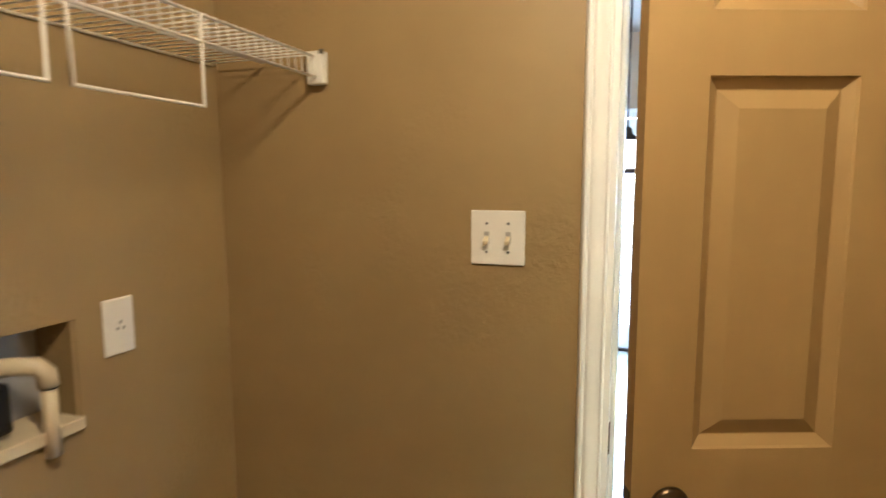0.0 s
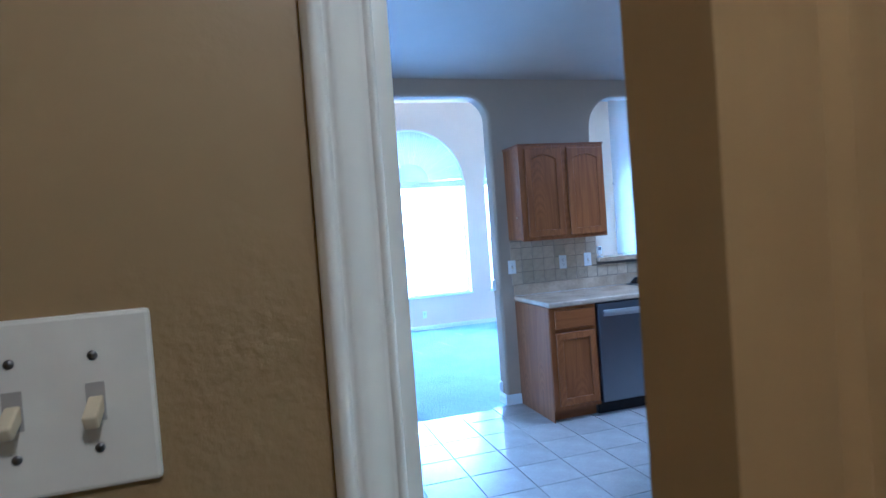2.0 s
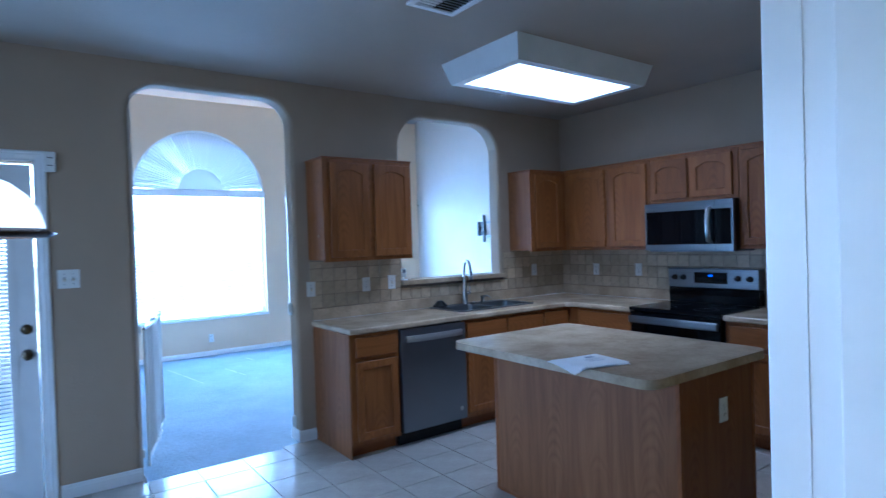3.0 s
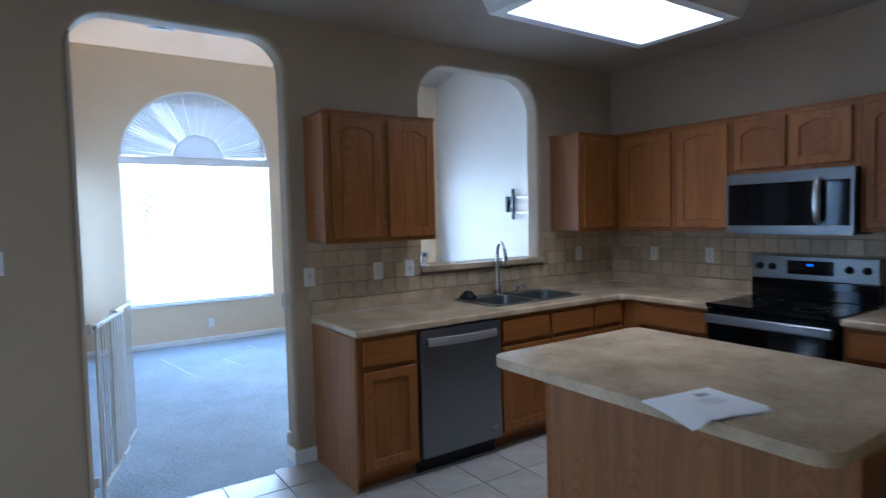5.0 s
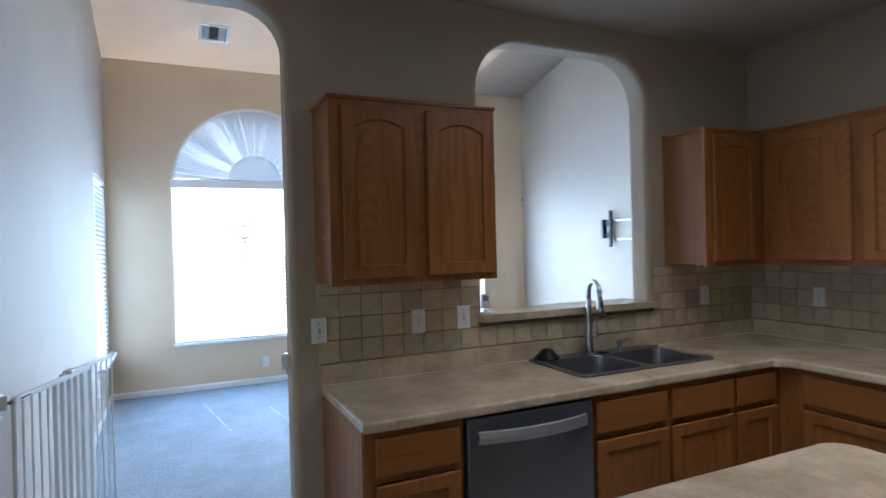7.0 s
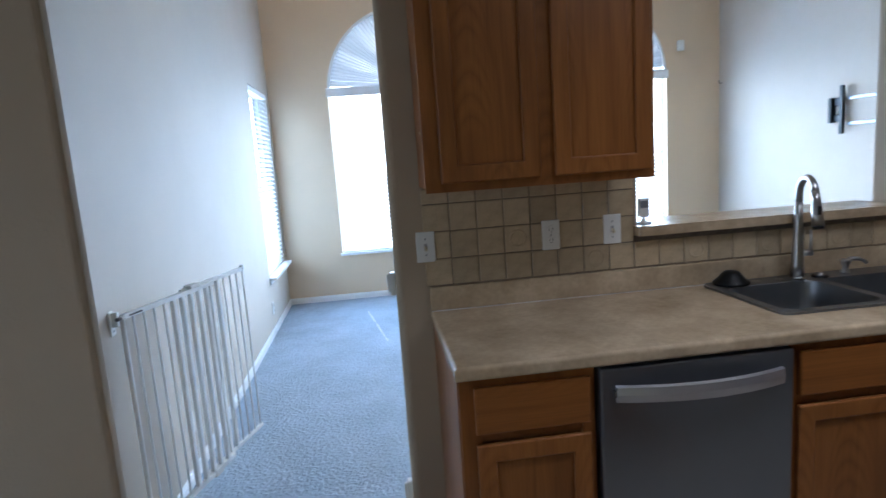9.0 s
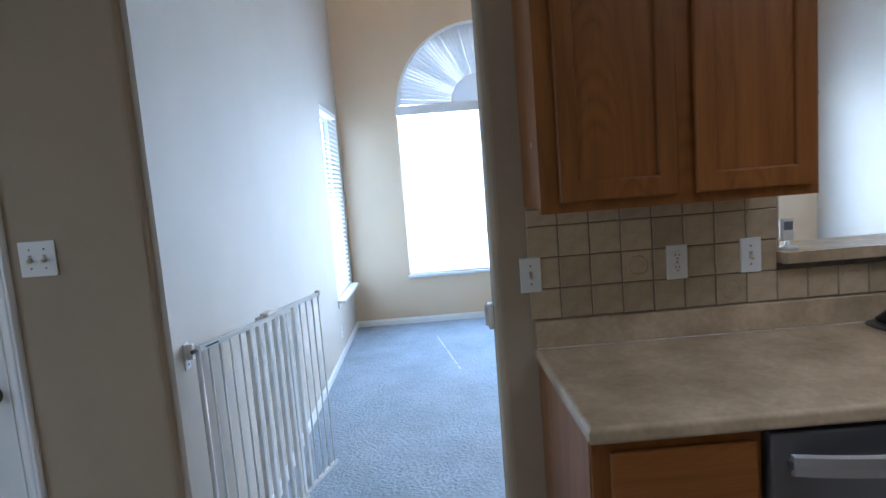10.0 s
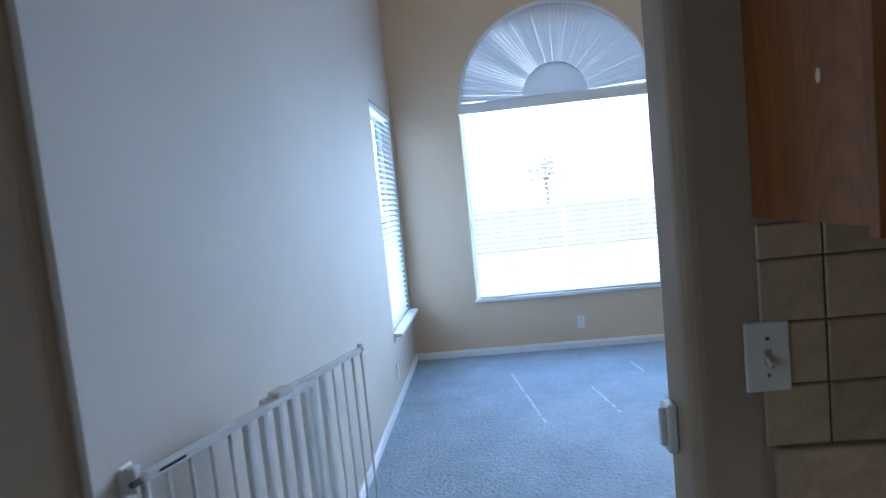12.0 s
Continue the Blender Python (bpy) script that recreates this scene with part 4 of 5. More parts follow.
def kitchen_sink():
    s = thing("kitchen_sink", pose(SINK[0], SINK[2], CT), "dark grey double-bowl drop-in sink", "sink")
    w, d = SINK[1] - SINK[0], SINK[3] - SINK[2]
    steel = material("sink_steel", (0.24, 0.245, 0.25), 0.36, 0.9, vary=0.05, scale=6)
    bowls = [(0.035, 0.395), (0.435, w - 0.035)]
    part("rim", slab(rounded(0, w, 0, d, 0.035, 0.035, 5), [rounded(a, b, 0.035, d - 0.10, 0.05, 0.05, 5) for a, b in bowls], lambda u, v, q: (u, v, 0.001 + q), 0.008, 0.003), steel, s)
    for a, b in bowls:
        bm = bmesh.new()
        loops = []
        for e, z in ((0.0, 0.006), (0.004, -0.02), (0.012, -0.15), (0.05, -0.185)):
            loops.append([bm.verts.new((u, v, z)) for u, v in rounded(a + e, b - e, 0.035 + e, d - 0.10 - e, 0.05, 0.05, 5)])
        for p, q in zip(loops, loops[1:]):
            for k in range(len(p)):
                f = bm.faces.new((p[k], p[(k + 1) % len(p)], q[(k + 1) % len(p)], q[k]))
                f.smooth = True
        bm.faces.new(loops[-1])
        bo = part("bowl", bm, steel, s)
        part("drain", moved(lathe([(0, 0), (0.028, 0), (0.042, 0.003), (0.044, 0.0)], 24), Matrix.Translation(((a + b) / 2, d / 2 - 0.05, -0.186))), M_CHROME, bo)
    for x in (0.20, 0.30):
        part("hole_cap", moved(lathe([(0, 0.011), (0.016, 0.011), (0.018, 0.009)], 20), Matrix.Translation((x, d - 0.05, 0))), M_CHROME, s)
    return s


kitchen_sink()


def tap():
    f = thing("kitchen_faucet", pose(1.43, -0.085, CT + 0.009, 0, 0, -14), "brushed nickel gooseneck pull-down faucet", "faucet")
    part("base", lathe([(0, 0), (0.0275, 0), (0.0275, 0.004), (0.025, 0.007), (0, 0.007)], 28), M_CHROME, f)
    part("column", tube([(0, 0, 0.006), (0, 0, 0.05), (0, 0, 0.14), (0, 0, 0.23), (0, 0, 0.30)], [0.0245, 0.0225, 0.0185, 0.0152, 0.0135], 24), M_CHROME, f)
    arc = [(0, -0.062 + 0.062 * math.cos(radians(a)), 0.325 + 0.068 * math.sin(radians(a))) for a in range(0, 166, 11)]
    part("neck", tube([(0, 0, 0.295), *arc], 0.0128, 18), M_CHROME, f)
    end = Vector(arc[-1])
    drop = Vector((0, -0.22, -0.975))
    head = part("spray_head", tube([end - drop * 0.004, end + drop * 0.03, end + drop * 0.085, end + drop * 0.125], [0.0138, 0.0152, 0.0185, 0.0205], 20), M_CHROME, f)
    part("spray_tip", tube([end + drop * 0.125, end + drop * 0.134], [0.0198, 0.0185], 20), M_BLACKP, head, "black rubber spray tip")
    part("spray_button", moved(box(-0.006, 0.006, -0.004, 0.004, -0.018, 0.018, 0.003), Matrix.Translation(end + drop * 0.07 + Vector((0.0, -0.0172, 0.004)))), M_BLACKP, head)
    part("lever_hub", tube([(0.015, 0.0, 0.098), (0.052, 0.0, 0.098)], [0.0135, 0.0125], 16), M_CHROME, f)
    part("lever", tube([(0.046, 0, 0.105), (0.05, 0.004, 0.15), (0.052, 0.012, 0.185)], [0.0065, 0.005, 0.0045], 12), M_CHROME, f)


tap()
d = thing("soap_dispenser", pose(1.645, -0.075, CT + 0.009), "brushed nickel soap pump on the sink deck", "soap dispenser")
part("collar", lathe([(0, 0), (0.0165, 0), (0.0165, 0.004), (0.0115, 0.012), (0.0115, 0.024), (0.0185, 0.042), (0.0195, 0.05), (0.016, 0.054), (0, 0.055)], 22), M_CHROME, d)
part("spout", tube([(0, 0, 0.046), (0.02, -0.006, 0.055), (0.045, -0.014, 0.054), (0.062, -0.02, 0.046), (0.072, -0.023, 0.034)], [0.009, 0.0085, 0.0075, 0.0065, 0.006], 12), M_CHROME, d)
d = thing("air_gap_cap", pose(1.515, -0.10, CT + 0.009), "low round nickel deck cap beside the faucet", "deck cap")
part("flange", lathe([(0, 0), (0.03, 0), (0.031, 0.003), (0.026, 0.007), (0, 0.007)], 24), M_BLACKP, d)
part("cap", lathe([(0.018, 0.0065), (0.019, 0.012), (0.014, 0.016), (0, 0.0165)], 20), M_CHROME, d)
d = thing("sink_stopper", pose(1.16, -0.075, CT + 0.010), "black rubber dome sink stopper lying on the rim", "stopper")
part("dome", lathe([(0, 0.001), (0.066, 0.001), (0.067, 0.006), (0.06, 0.012), (0.046, 0.026), (0.033, 0.042), (0.024, 0.049), (0.012, 0.052), (0, 0.0525)], 30), M_BLACKP, d)

g = thing("small_monitor", pose(0.86, 0.035, 1.173), "small white sensor on a round stand upon the ledge", "sensor")
part("stand", lathe([(0, 0), (0.032, 0), (0.032, 0.004), (0.008, 0.009), (0.006, 0.03), (0, 0.03)], 22), M_PLASTIC, g)
part("case", box(-0.022, 0.022, -0.008, 0.01, 0.026, 0.10, 0.005), M_PLASTIC, g)
part("screen", box(-0.015, 0.015, -0.0092, -0.008, 0.062, 0.09), M_INK, g)

pp = thing("paper_stack", pose(0.305, -2.435, CT), "loose white printed sheets hanging over the island's edge", "paper")
for i, (rz, dx, dy) in enumerate(((-17, 0.004, -0.004), (-9, 0.010, 0.008), (-13, 0.0, 0.0))):
    bm = bmesh.new()
    n = 10
    grid = [[None] * (n + 1) for _ in range(n + 1)]
    for a in range(n + 1):
        for b in range(n + 1):
            u, v = (a / n - 0.5) * 0.295, (b / n - 0.5) * 0.225
            q = Matrix.Rotation(radians(rz), 3, "Z") @ Vector((u, v, 0))
            droop = max(0, -0.105 - q.x - dx) ** 1.4 * 0.95
            grid[a][b] = bm.verts.new((q.x + dx, q.y + dy, 0.002 + i * 0.0016 - droop + 0.002 * math.sin(5 * u + i) ** 2))
    for a in range(n):
        for b in range(n):
            bm.faces.new((grid[a][b], grid[a + 1][b], grid[a + 1][b + 1], grid[a][b + 1])).smooth = True
    sh = part("sheet", bm, M_PAPER, pp)
M_TEXT = material("faint_print", (0.50, 0.52, 0.56), 0.8)
M_PRINT = material("printed_picture", (0.42, 0.46, 0.53), 0.8, vary=0.3, scale=40, fine=0.3)
part("printed_picture", moved(box(-0.026, 0.026, -0.014, 0.014, 0.0, 0.0005), Matrix.Translation((0.075, 0.055, 0.0085)) @ pose(0, 0, 0, 0, 0, -13)), M_PRINT, pp, "small grey-blue printed picture")
for k in range(5):
    bm = box(-0.05, 0.05 - 0.014 * (k % 3), -0.0011, 0.0011, 0.0, 0.0005)
    part("print_line", moved(bm, Matrix.Translation((0.055 - k * 0.0025, 0.022 - k * 0.011, 0.0085)) @ pose(0, 0, 0, 0, 0, -13)), M_TEXT, pp)

# ---- ceiling fittings ----
lf = thing("ceiling_light", pose(1.308, -1.31, 2.60), "white boxed fluorescent ceiling light, lit", "ceiling light")
HB, HT = (0.637, 0.343), (0.68, 0.386)


def rim_corner(h, inset, k, z):
    return ((h[0] - inset) * (1 if k in (1, 2) else -1), (h[1] - inset) * (1 if k in (2, 3) else -1), z)


for k in range(4):
    k2 = (k + 1) % 4
    bm = bmesh.new()
    o = [bm.verts.new(p) for p in (rim_corner(HB, 0, k, 0.0), rim_corner(HB, 0, k2, 0.0), rim_corner(HT, 0, k2, 0.139), rim_corner(HT, 0, k, 0.139),
                                   rim_corner(HB, 0.02, k, 0.0), rim_corner(HB, 0.02, k2, 0.0), rim_corner(HT, 0.02, k2, 0.139), rim_corner(HT, 0.02, k, 0.139))]
    for q in ((0, 1, 2, 3), (7, 6, 5, 4), (0, 4, 5, 1), (3, 2, 6, 7), (1, 5, 6, 2), (0, 3, 7, 4)):
        bm.faces.new([o[i] for i in q])
    bmesh.ops.recalc_face_normals(bm, faces=bm.faces)
    part("side", bm, M_WHITE, lf)
# unseen plate added to keep the diffuser's light from leaking upwards
part("reflector_pan", box(-0.61, 0.61, -0.318, 0.318, 0.02, 0.03), M_WHITE, lf)
part("frame", slab([(-0.634, -0.34), (0.634, -0.34), (0.634, 0.34), (-0.634, 0.34)], [[(-0.565, -0.275), (0.565, -0.275), (0.565, 0.275), (-0.565, 0.275)]], lambda u, v, q: (u, v, -0.008 + q), 0.008), M_WHITE, lf)
part("diffuser", box(-0.575, 0.575, -0.285, 0.285, 0.004, 0.008), M_DIFFUSER, lf, "glowing white acrylic diffuser")


def vent(m, w, h, label, cols):
    v = thing("ceiling_vent", m, label, "vent")
    part("frame", slab([(-w / 2, -h / 2), (w / 2, -h / 2), (w / 2, h / 2), (-w / 2, h / 2)], [[(-w / 2 + 0.03, -h / 2 + 0.03), (w / 2 - 0.03, -h / 2 + 0.03), (w / 2 - 0.03, h / 2 - 0.03), (-w / 2 + 0.03, h / 2 - 0.03)]], lambda u, q, d: (u, q, -d), 0.012, 0.003), M_WHITE, v)
    part("backing", box(-w / 2 + 0.025, w / 2 - 0.025, -h / 2 + 0.025, h / 2 - 0.025, -0.002, -0.001), M_SLOT, v)
    n = 9
    for c in range(cols):
        x0 = -w / 2 + 0.03 + c * (w - 0.06) / cols
        x1 = x0 + (w - 0.06) / cols - 0.006
        for k in range(n):
            y = -h / 2 + 0.035 + k * (h - 0.07) / (n - 1)
            part("slat", moved(box(x0, x1, -0.006, 0.006, -0.0006, 0.0006), Matrix.Translation((0, y, -0.007)) @ pose(0, 0, 0, 38 if c % 2 else -38)), M_WHITE, v)
    return v


vent(pose(0.0, -1.84, CEIL), 0.30, 0.30, "white square air vent in the kitchen ceiling", 2)
vent(pose(-0.16, 3.84, 3.62 + SLOPE * (YF - 3.84) - 0.004, -math.degrees(math.atan(SLOPE))), 0.30, 0.30, "white air vent in the sloping living room ceiling", 3)

pl = thing("pendant_lamp", pose(-1.90, -2.42, 1.555), "bronze pendant lamp with a lit white glass dome", "pendant lamp")
part("shade", lathe([(0.150, 0.0), (0.149, 0.02), (0.138, 0.058), (0.115, 0.095), (0.08, 0.125), (0.04, 0.142), (0.028, 0.144), (0.028, 0.138), (0.078, 0.12), (0.112, 0.09), (0.134, 0.055), (0.146, 0.0), (0.150, 0.0)], 44), M_LAMPGLASS, pl, "glowing opal glass dome")
part("rim", lathe([(0.146, -0.012), (0.16, -0.012), (0.174, -0.004), (0.173, 0.0), (0.158, 0.004), (0.152, 0.010), (0.147, 0.002), (0.146, -0.012)], 44), M_BRONZE, pl, "dark bronze rim")
part("cap", lathe([(0.048, 0.138), (0.046, 0.152), (0.025, 0.168), (0.02, 0.19), (0.01, 0.20), (0, 0.20)], 28), M_BRONZE, pl)
part("stem", tube([(0, 0, 0.195), (0, 0, CEIL - 1.555 - 0.02)], 0.005, 10), M_BRONZE, pl)
part("canopy", lathe([(0, CEIL - 1.555), (0.06, CEIL - 1.555), (0.058, CEIL - 1.57), (0.02, CEIL - 1.585), (0, CEIL - 1.585)], 28), M_BRONZE, pl)

# laundry ceiling fitting
lb = thing("laundry_lamp", pose(-1.75, -5.05, CEIL - 0.30), "plain round laundry ceiling lamp", "ceiling light")
part("pan", lathe([(0, 0), (0.15, 0), (0.15, -0.02), (0.14, -0.03), (0, -0.03)], 32), M_WHITE, lb)

# ---- living room windows ----


def shade_cloth(name, through_share, tone):
    m = bpy.data.materials.new(name)
    m.use_nodes = True
    n, l = m.node_tree.nodes, m.node_tree.links
    n.remove(n["Principled BSDF"])
    d = n.new("ShaderNodeBsdfDiffuse")
    t = n.new("ShaderNodeBsdfTranslucent")
    for s in (d, t):
        s.inputs["Color"].default_value = (tone, tone * 1.01, tone * 1.03, 1)
    mix = n.new("ShaderNodeMixShader")
    mix.inputs[0].default_value = through_share
    l.new(d.outputs[0], mix.inputs[1])
    l.new(t.outputs[0], mix.inputs[2])
    l.new(mix.outputs[0], n["Material Output"].inputs["Surface"])
    return m


M_CLOTH = shade_cloth("pleated_shade_cloth", 0.03, 0.66)
M_SLAT = shade_cloth("backlit_blind_vinyl", 0.6, 0.93)
slat_main = mesh_of("slat", box(-0.865, 0.865, -0.025, 0.025, -0.0013, 0.0013), M_SLAT)


def arched_window(name, w, label):
    u0, u1, v0, v1 = w
    c, r = (u0 + u1) / 2, (u1 - u0) / 2
    win = thing(name, pose(c, YF, v0), label, "window", "", "structure")

    def lo(bm):
        return moved(bm, Matrix.Translation((-c, -YF, -v0)))
    outer = arched(u0 + 0.001, u1 - 0.001, v0 + 0.001, v1)
    part("window_frame", lo(slab(outer, [arched(u0 + 0.045, u1 - 0.045, v0 + 0.045, v1)], lambda u, v, d: (u, YF + 0.085 + d, v), 0.06)), M_WHITE, win)
    part("mullion", lo(box(c - 0.018, c + 0.018, YF + 0.095, YF + 0.14, v0 + 0.04, v1)), M_WHITE, win)
    g = part("pane", lo(slab(arched(u0 + 0.04, u1 - 0.04, v0 + 0.04, v1), [], lambda u, v, d: (u, YF + 0.112 + d, v), 0.004)), M_GLASS, win)
    g.visible_shadow = False
    part("window_sill", lo(box(u0 - 0.018, u1 + 0.018, YF - 0.03, YF + 0.085, v0 - 0.03, v0 - 0.0005, 0.004)), M_WHITE, win)
    part("head_rail", lo(box(u0 + 0.004, u1 - 0.004, YF - 0.004, YF + 0.055, v1 - 0.004, v1 + 0.055, 0.004)), M_WHITE, win)
    part("valance", lo(box(u0 - 0.014, u1 + 0.014, YF - 0.024, YF - 0.0045, v1 - 0.045, v1 + 0.05, 0.006)), M_WHITE, win)
    # sunburst shade: folded cloth between the hub and the arch, with gaps between some folds
    rng = random.Random(7)
    bm = bmesh.new()
    n = 62
    for k in range(n):
        a0, step = math.pi * k / n, math.pi / n
        gaps = rng.choice(((0, 0, 0), (0, 0, 0), (0, 0, 0), (0, 0, 0), (0.13, 0.03, 0), (0.12, 0.06, 0.02), (0.10, 0.02, 0), (0.10, 0.06, 0.035)))
        if k in (0, n - 1):
            gaps = (0.05, 0.2, 0.5)
        quad = []
        for rr, gap in zip((0.285, 0.55, r - 0.005), gaps):
            for share, y in ((0.0, 0.020), (0.5, 0.026), (1.0, 0.020)):
                a = a0 + step * share * (1 - gap)
                quad.append(bm.verts.new((rr * math.cos(a), y, v1 - v0 + 0.05 + rr * math.sin(a) * (r - 0.05) / r)))
        for b in (0, 3):
            bm.faces.new((quad[b], quad[b + 3], quad[b + 4], quad[b + 1]))
            bm.faces.new((quad[b + 1], quad[b + 4], quad[b + 5], quad[b + 2]))
    part("sunburst_shade", bm, M_CLOTH, win, "pleated white sunburst shade")
    bm = bmesh.new()
    hub = [bm.verts.new((0.30 * math.cos(math.pi * k / 24), 0.012, v1 - v0 + 0.05 + 0.30 * math.sin(math.pi * k / 24))) for k in range(25)]
    bm.faces.new(hub)
    part("shade_hub", bm, M_CLOTH, win)
    arcs = [(c + (r + q) * math.cos(math.pi * k / 28), v1 + (r + q) * math.sin(math.pi * k / 28)) for q, ks in ((0.0, range(29)), (-0.028, range(28, -1, -1))) for k in ks]
    part("shade_rim", lo(slab(arcs, [], lambda u, v, d: (u, YF - 0.004 + d, v), 0.03)), M_WHITE, win)
    nsl = int((v1 - v0 - 0.02) / 0.0465)
    for k in range(nsl):
        s = new("slat", slat_main)
        s.parent = win
        s.matrix_basis = pose(0, 0.03, 0.03 + k * 0.0465, 8, 0, 0)
    for x in (-0.55, 0.0, 0.55):
        part("ladder_cord", box(x - 0.002, x + 0.002, 0.0028, 0.0042, 0.005, v1 - v0), M_BLIND, win)
    part("bottom_rail", box(-0.865, 0.865, 0.008, 0.052, 0.002, 0.018, 0.004), M_BLIND, win)
    return win


arched_window("window_1", WIN, "tall arched window with open white blinds and a sunburst shade")
arched_window("window_2", WIN2, "tall arched window with open white blinds and a sunburst shade")
w3 = thing("window_3", pose(XL, SIDE[0], SIDE[2]), "white side window with horizontal blinds", "window", "", "structure")
SL = SIDE[1] - SIDE[0]
SH = SIDE[3] - SIDE[2]
part("window_frame", slab([(0.001, 0.001), (SL - 0.001, 0.001), (SL - 0.001, SH - 0.001), (0.001, SH - 0.001)], [[(0.04, 0.04), (SL - 0.04, 0.04), (SL - 0.04, SH - 0.04), (0.04, SH - 0.04)]], lambda u, v, d: (-0.09 - d, u, v), 0.05), M_WHITE, w3)
part("meeting_rail", box(-0.135, -0.095, 0.04, SL - 0.04, SH / 2 - 0.016, SH / 2 + 0.016), M_WHITE, w3)
g = part("pane", box(-0.12, -0.116, 0.04, SL - 0.04, 0.04, SH - 0.04), M_GLASS, w3)
g.visible_shadow = False
part("window_sill", box(-0.09, 0.075, -0.03, SL + 0.03, -0.028, -0.0005, 0.004), M_WHITE, w3)
part("apron", box(0.0, 0.012, -0.015, SL + 0.015, -0.075, -0.028, 0.003), M_WHITE, w3)
part("head_rail", box(-0.06, -0.002, 0.006, SL - 0.006, SH - 0.05, SH - 0.004, 0.003), M_WHITE, w3)
slat_side = mesh_of("slat", box(-0.025, 0.025, 0.008, SL - 0.008, -0.0013, 0.0013), M_SLAT)
for k in range(37):
    s = new("slat", slat_side)
    s.parent = w3
    s.matrix_basis = pose(-0.027, 0, 0.03 + k * 0.0465, 0, 32, 0)

# ---- safety gate ----
GA, GB = Vector((-1.158, 0.10, 0)), Vector((-0.892, 0.965, 0))
gl = (GB - GA).length
gz = math.degrees(math.atan2(GB.y - GA.y, GB.x - GA.x))
gate = thing("safety_gate", pose(GA.x, GA.y, 0, 0, 0, gz), "white metal extending child gate swung open against the wall", "safety gate")
part("post", tube([(0, 0, 0.05), (0, 0, 0.985)], 0.009, 12), M_GATE, gate)
part("top_rail", box(0, gl * 0.66, -0.010, 0.010, 0.968, 0.988, 0.003), M_GATE, gate)
part("top_rail", box(gl * 0.42, gl, 0.011, 0.025, 0.974, 0.994, 0.003), M_GATE, gate)
part("bottom_rail", box(0, gl * 0.66, -0.010, 0.010, 0.095, 0.118, 0.003), M_GATE, gate)
part("bottom_rail", box(gl * 0.42, gl + 0.02, 0.011, 0.025, 0.10, 0.12, 0.003), M_GATE, gate)
for k in range(15):
    x = 0.058 + k * (gl - 0.058) / 14
    near = x < gl * 0.63
    y = 0.0 if near else 0.018
    part("bar", box(x - 0.011, x + 0.011, y - 0.0095, y + 0.0095, 0.105, 0.98, 0.003) if 3 < k < 11 else tube([(x, y, 0.105), (x, y, 0.985)], 0.0045, 8), M_GATE, gate)
part("latch_box", box(gl * 0.46, gl * 0.535, -0.014, 0.028, 0.985, 1.004, 0.006), M_PLASTIC, gate)
part("latch_box", box(gl * 0.46, gl * 0.535, -0.014, 0.028, 0.085, 0.122, 0.006), M_PLASTIC, gate)
part("hinge_pin", tube([(-0.028, 0, 0.975), (0.004, 0, 0.975)], 0.007, 12), M_STEEL, gate, "steel hinge pin")
part("rail_slot", box(0.03, 0.10, -0.0108, -0.0098, 0.975, 0.981), M_SLOT, gate)
part("end_cap", moved(lathe([(0, -0.01), (0.011, -0.01), (0.011, 0.012), (0, 0.014)], 14), Matrix.Translation((gl, 0.018, 0.99))), M_PLASTIC, gate)
for z in (0.95, 0.12):
    b = thing("gate_bracket", pose(ARCH[0], 0.115, z), "white plastic gate hinge bracket on the arch jamb", "bracket", "gate brackets")
    part("block", box(0.0, 0.024, -0.022, 0.022, -0.045, 0.05, 0.005), M_PLASTIC, b)
    part("arm", box(0.022, 0.046, -0.01, 0.012, -0.01, 0.045, 0.003), M_PLASTIC, b)
    part("screw_hole", box(0.0238, 0.0246, -0.004, 0.004, -0.03, -0.022), M_SLOT, b)
for z in (1.012, 0.14):
    b = thing("gate_catch", pose(ARCH[1], 0.095, z), "white plastic gate catch on the arch jamb", "bracket", "gate brackets")
    part("block", box(-0.02, 0.0, -0.02, 0.02, -0.045, 0.045, 0.005), M_PLASTIC, b)
    part("lip", box(-0.032, -0.019, -0.018, -0.006, -0.03, 0.04, 0.003), M_PLASTIC, b)

# ---- screen mount on the far right wall ----
M_RAIL = material("zinc_plate", (0.30, 0.34, 0.38), 0.4, 0.6, vary=0.05, scale=9)
tv = thing("tv_mount", pose(XE, 2.45, 1.66), "bare black steel screen bracket on the living room wall", "screen mount")
part("wall_rail", box(-0.022, 0.0, -0.32, 0.14, 0.09, 0.118, 0.002), M_RAIL, tv, "pale zinc rail")
part("wall_rail", box(-0.022, 0.0, -0.32, 0.14, -0.128, -0.10, 0.002), M_RAIL, tv, "pale zinc rail")
part("upright", box(-0.06, -0.03, 0.15, 0.185, -0.20, 0.22, 0.003), M_BLACKP, tv)
part("arm", box(-0.05, -0.012, 0.185, 0.27, 0.045, 0.115, 0.004), M_BLACKP, tv)
part("arm", box(-0.05, -0.012, 0.185, 0.27, -0.09, -0.03, 0.004), M_BLACKP, tv)
part("clamp", box(-0.075, -0.02, 0.255, 0.295, -0.10, 0.12, 0.008), M_BLACKP, tv)

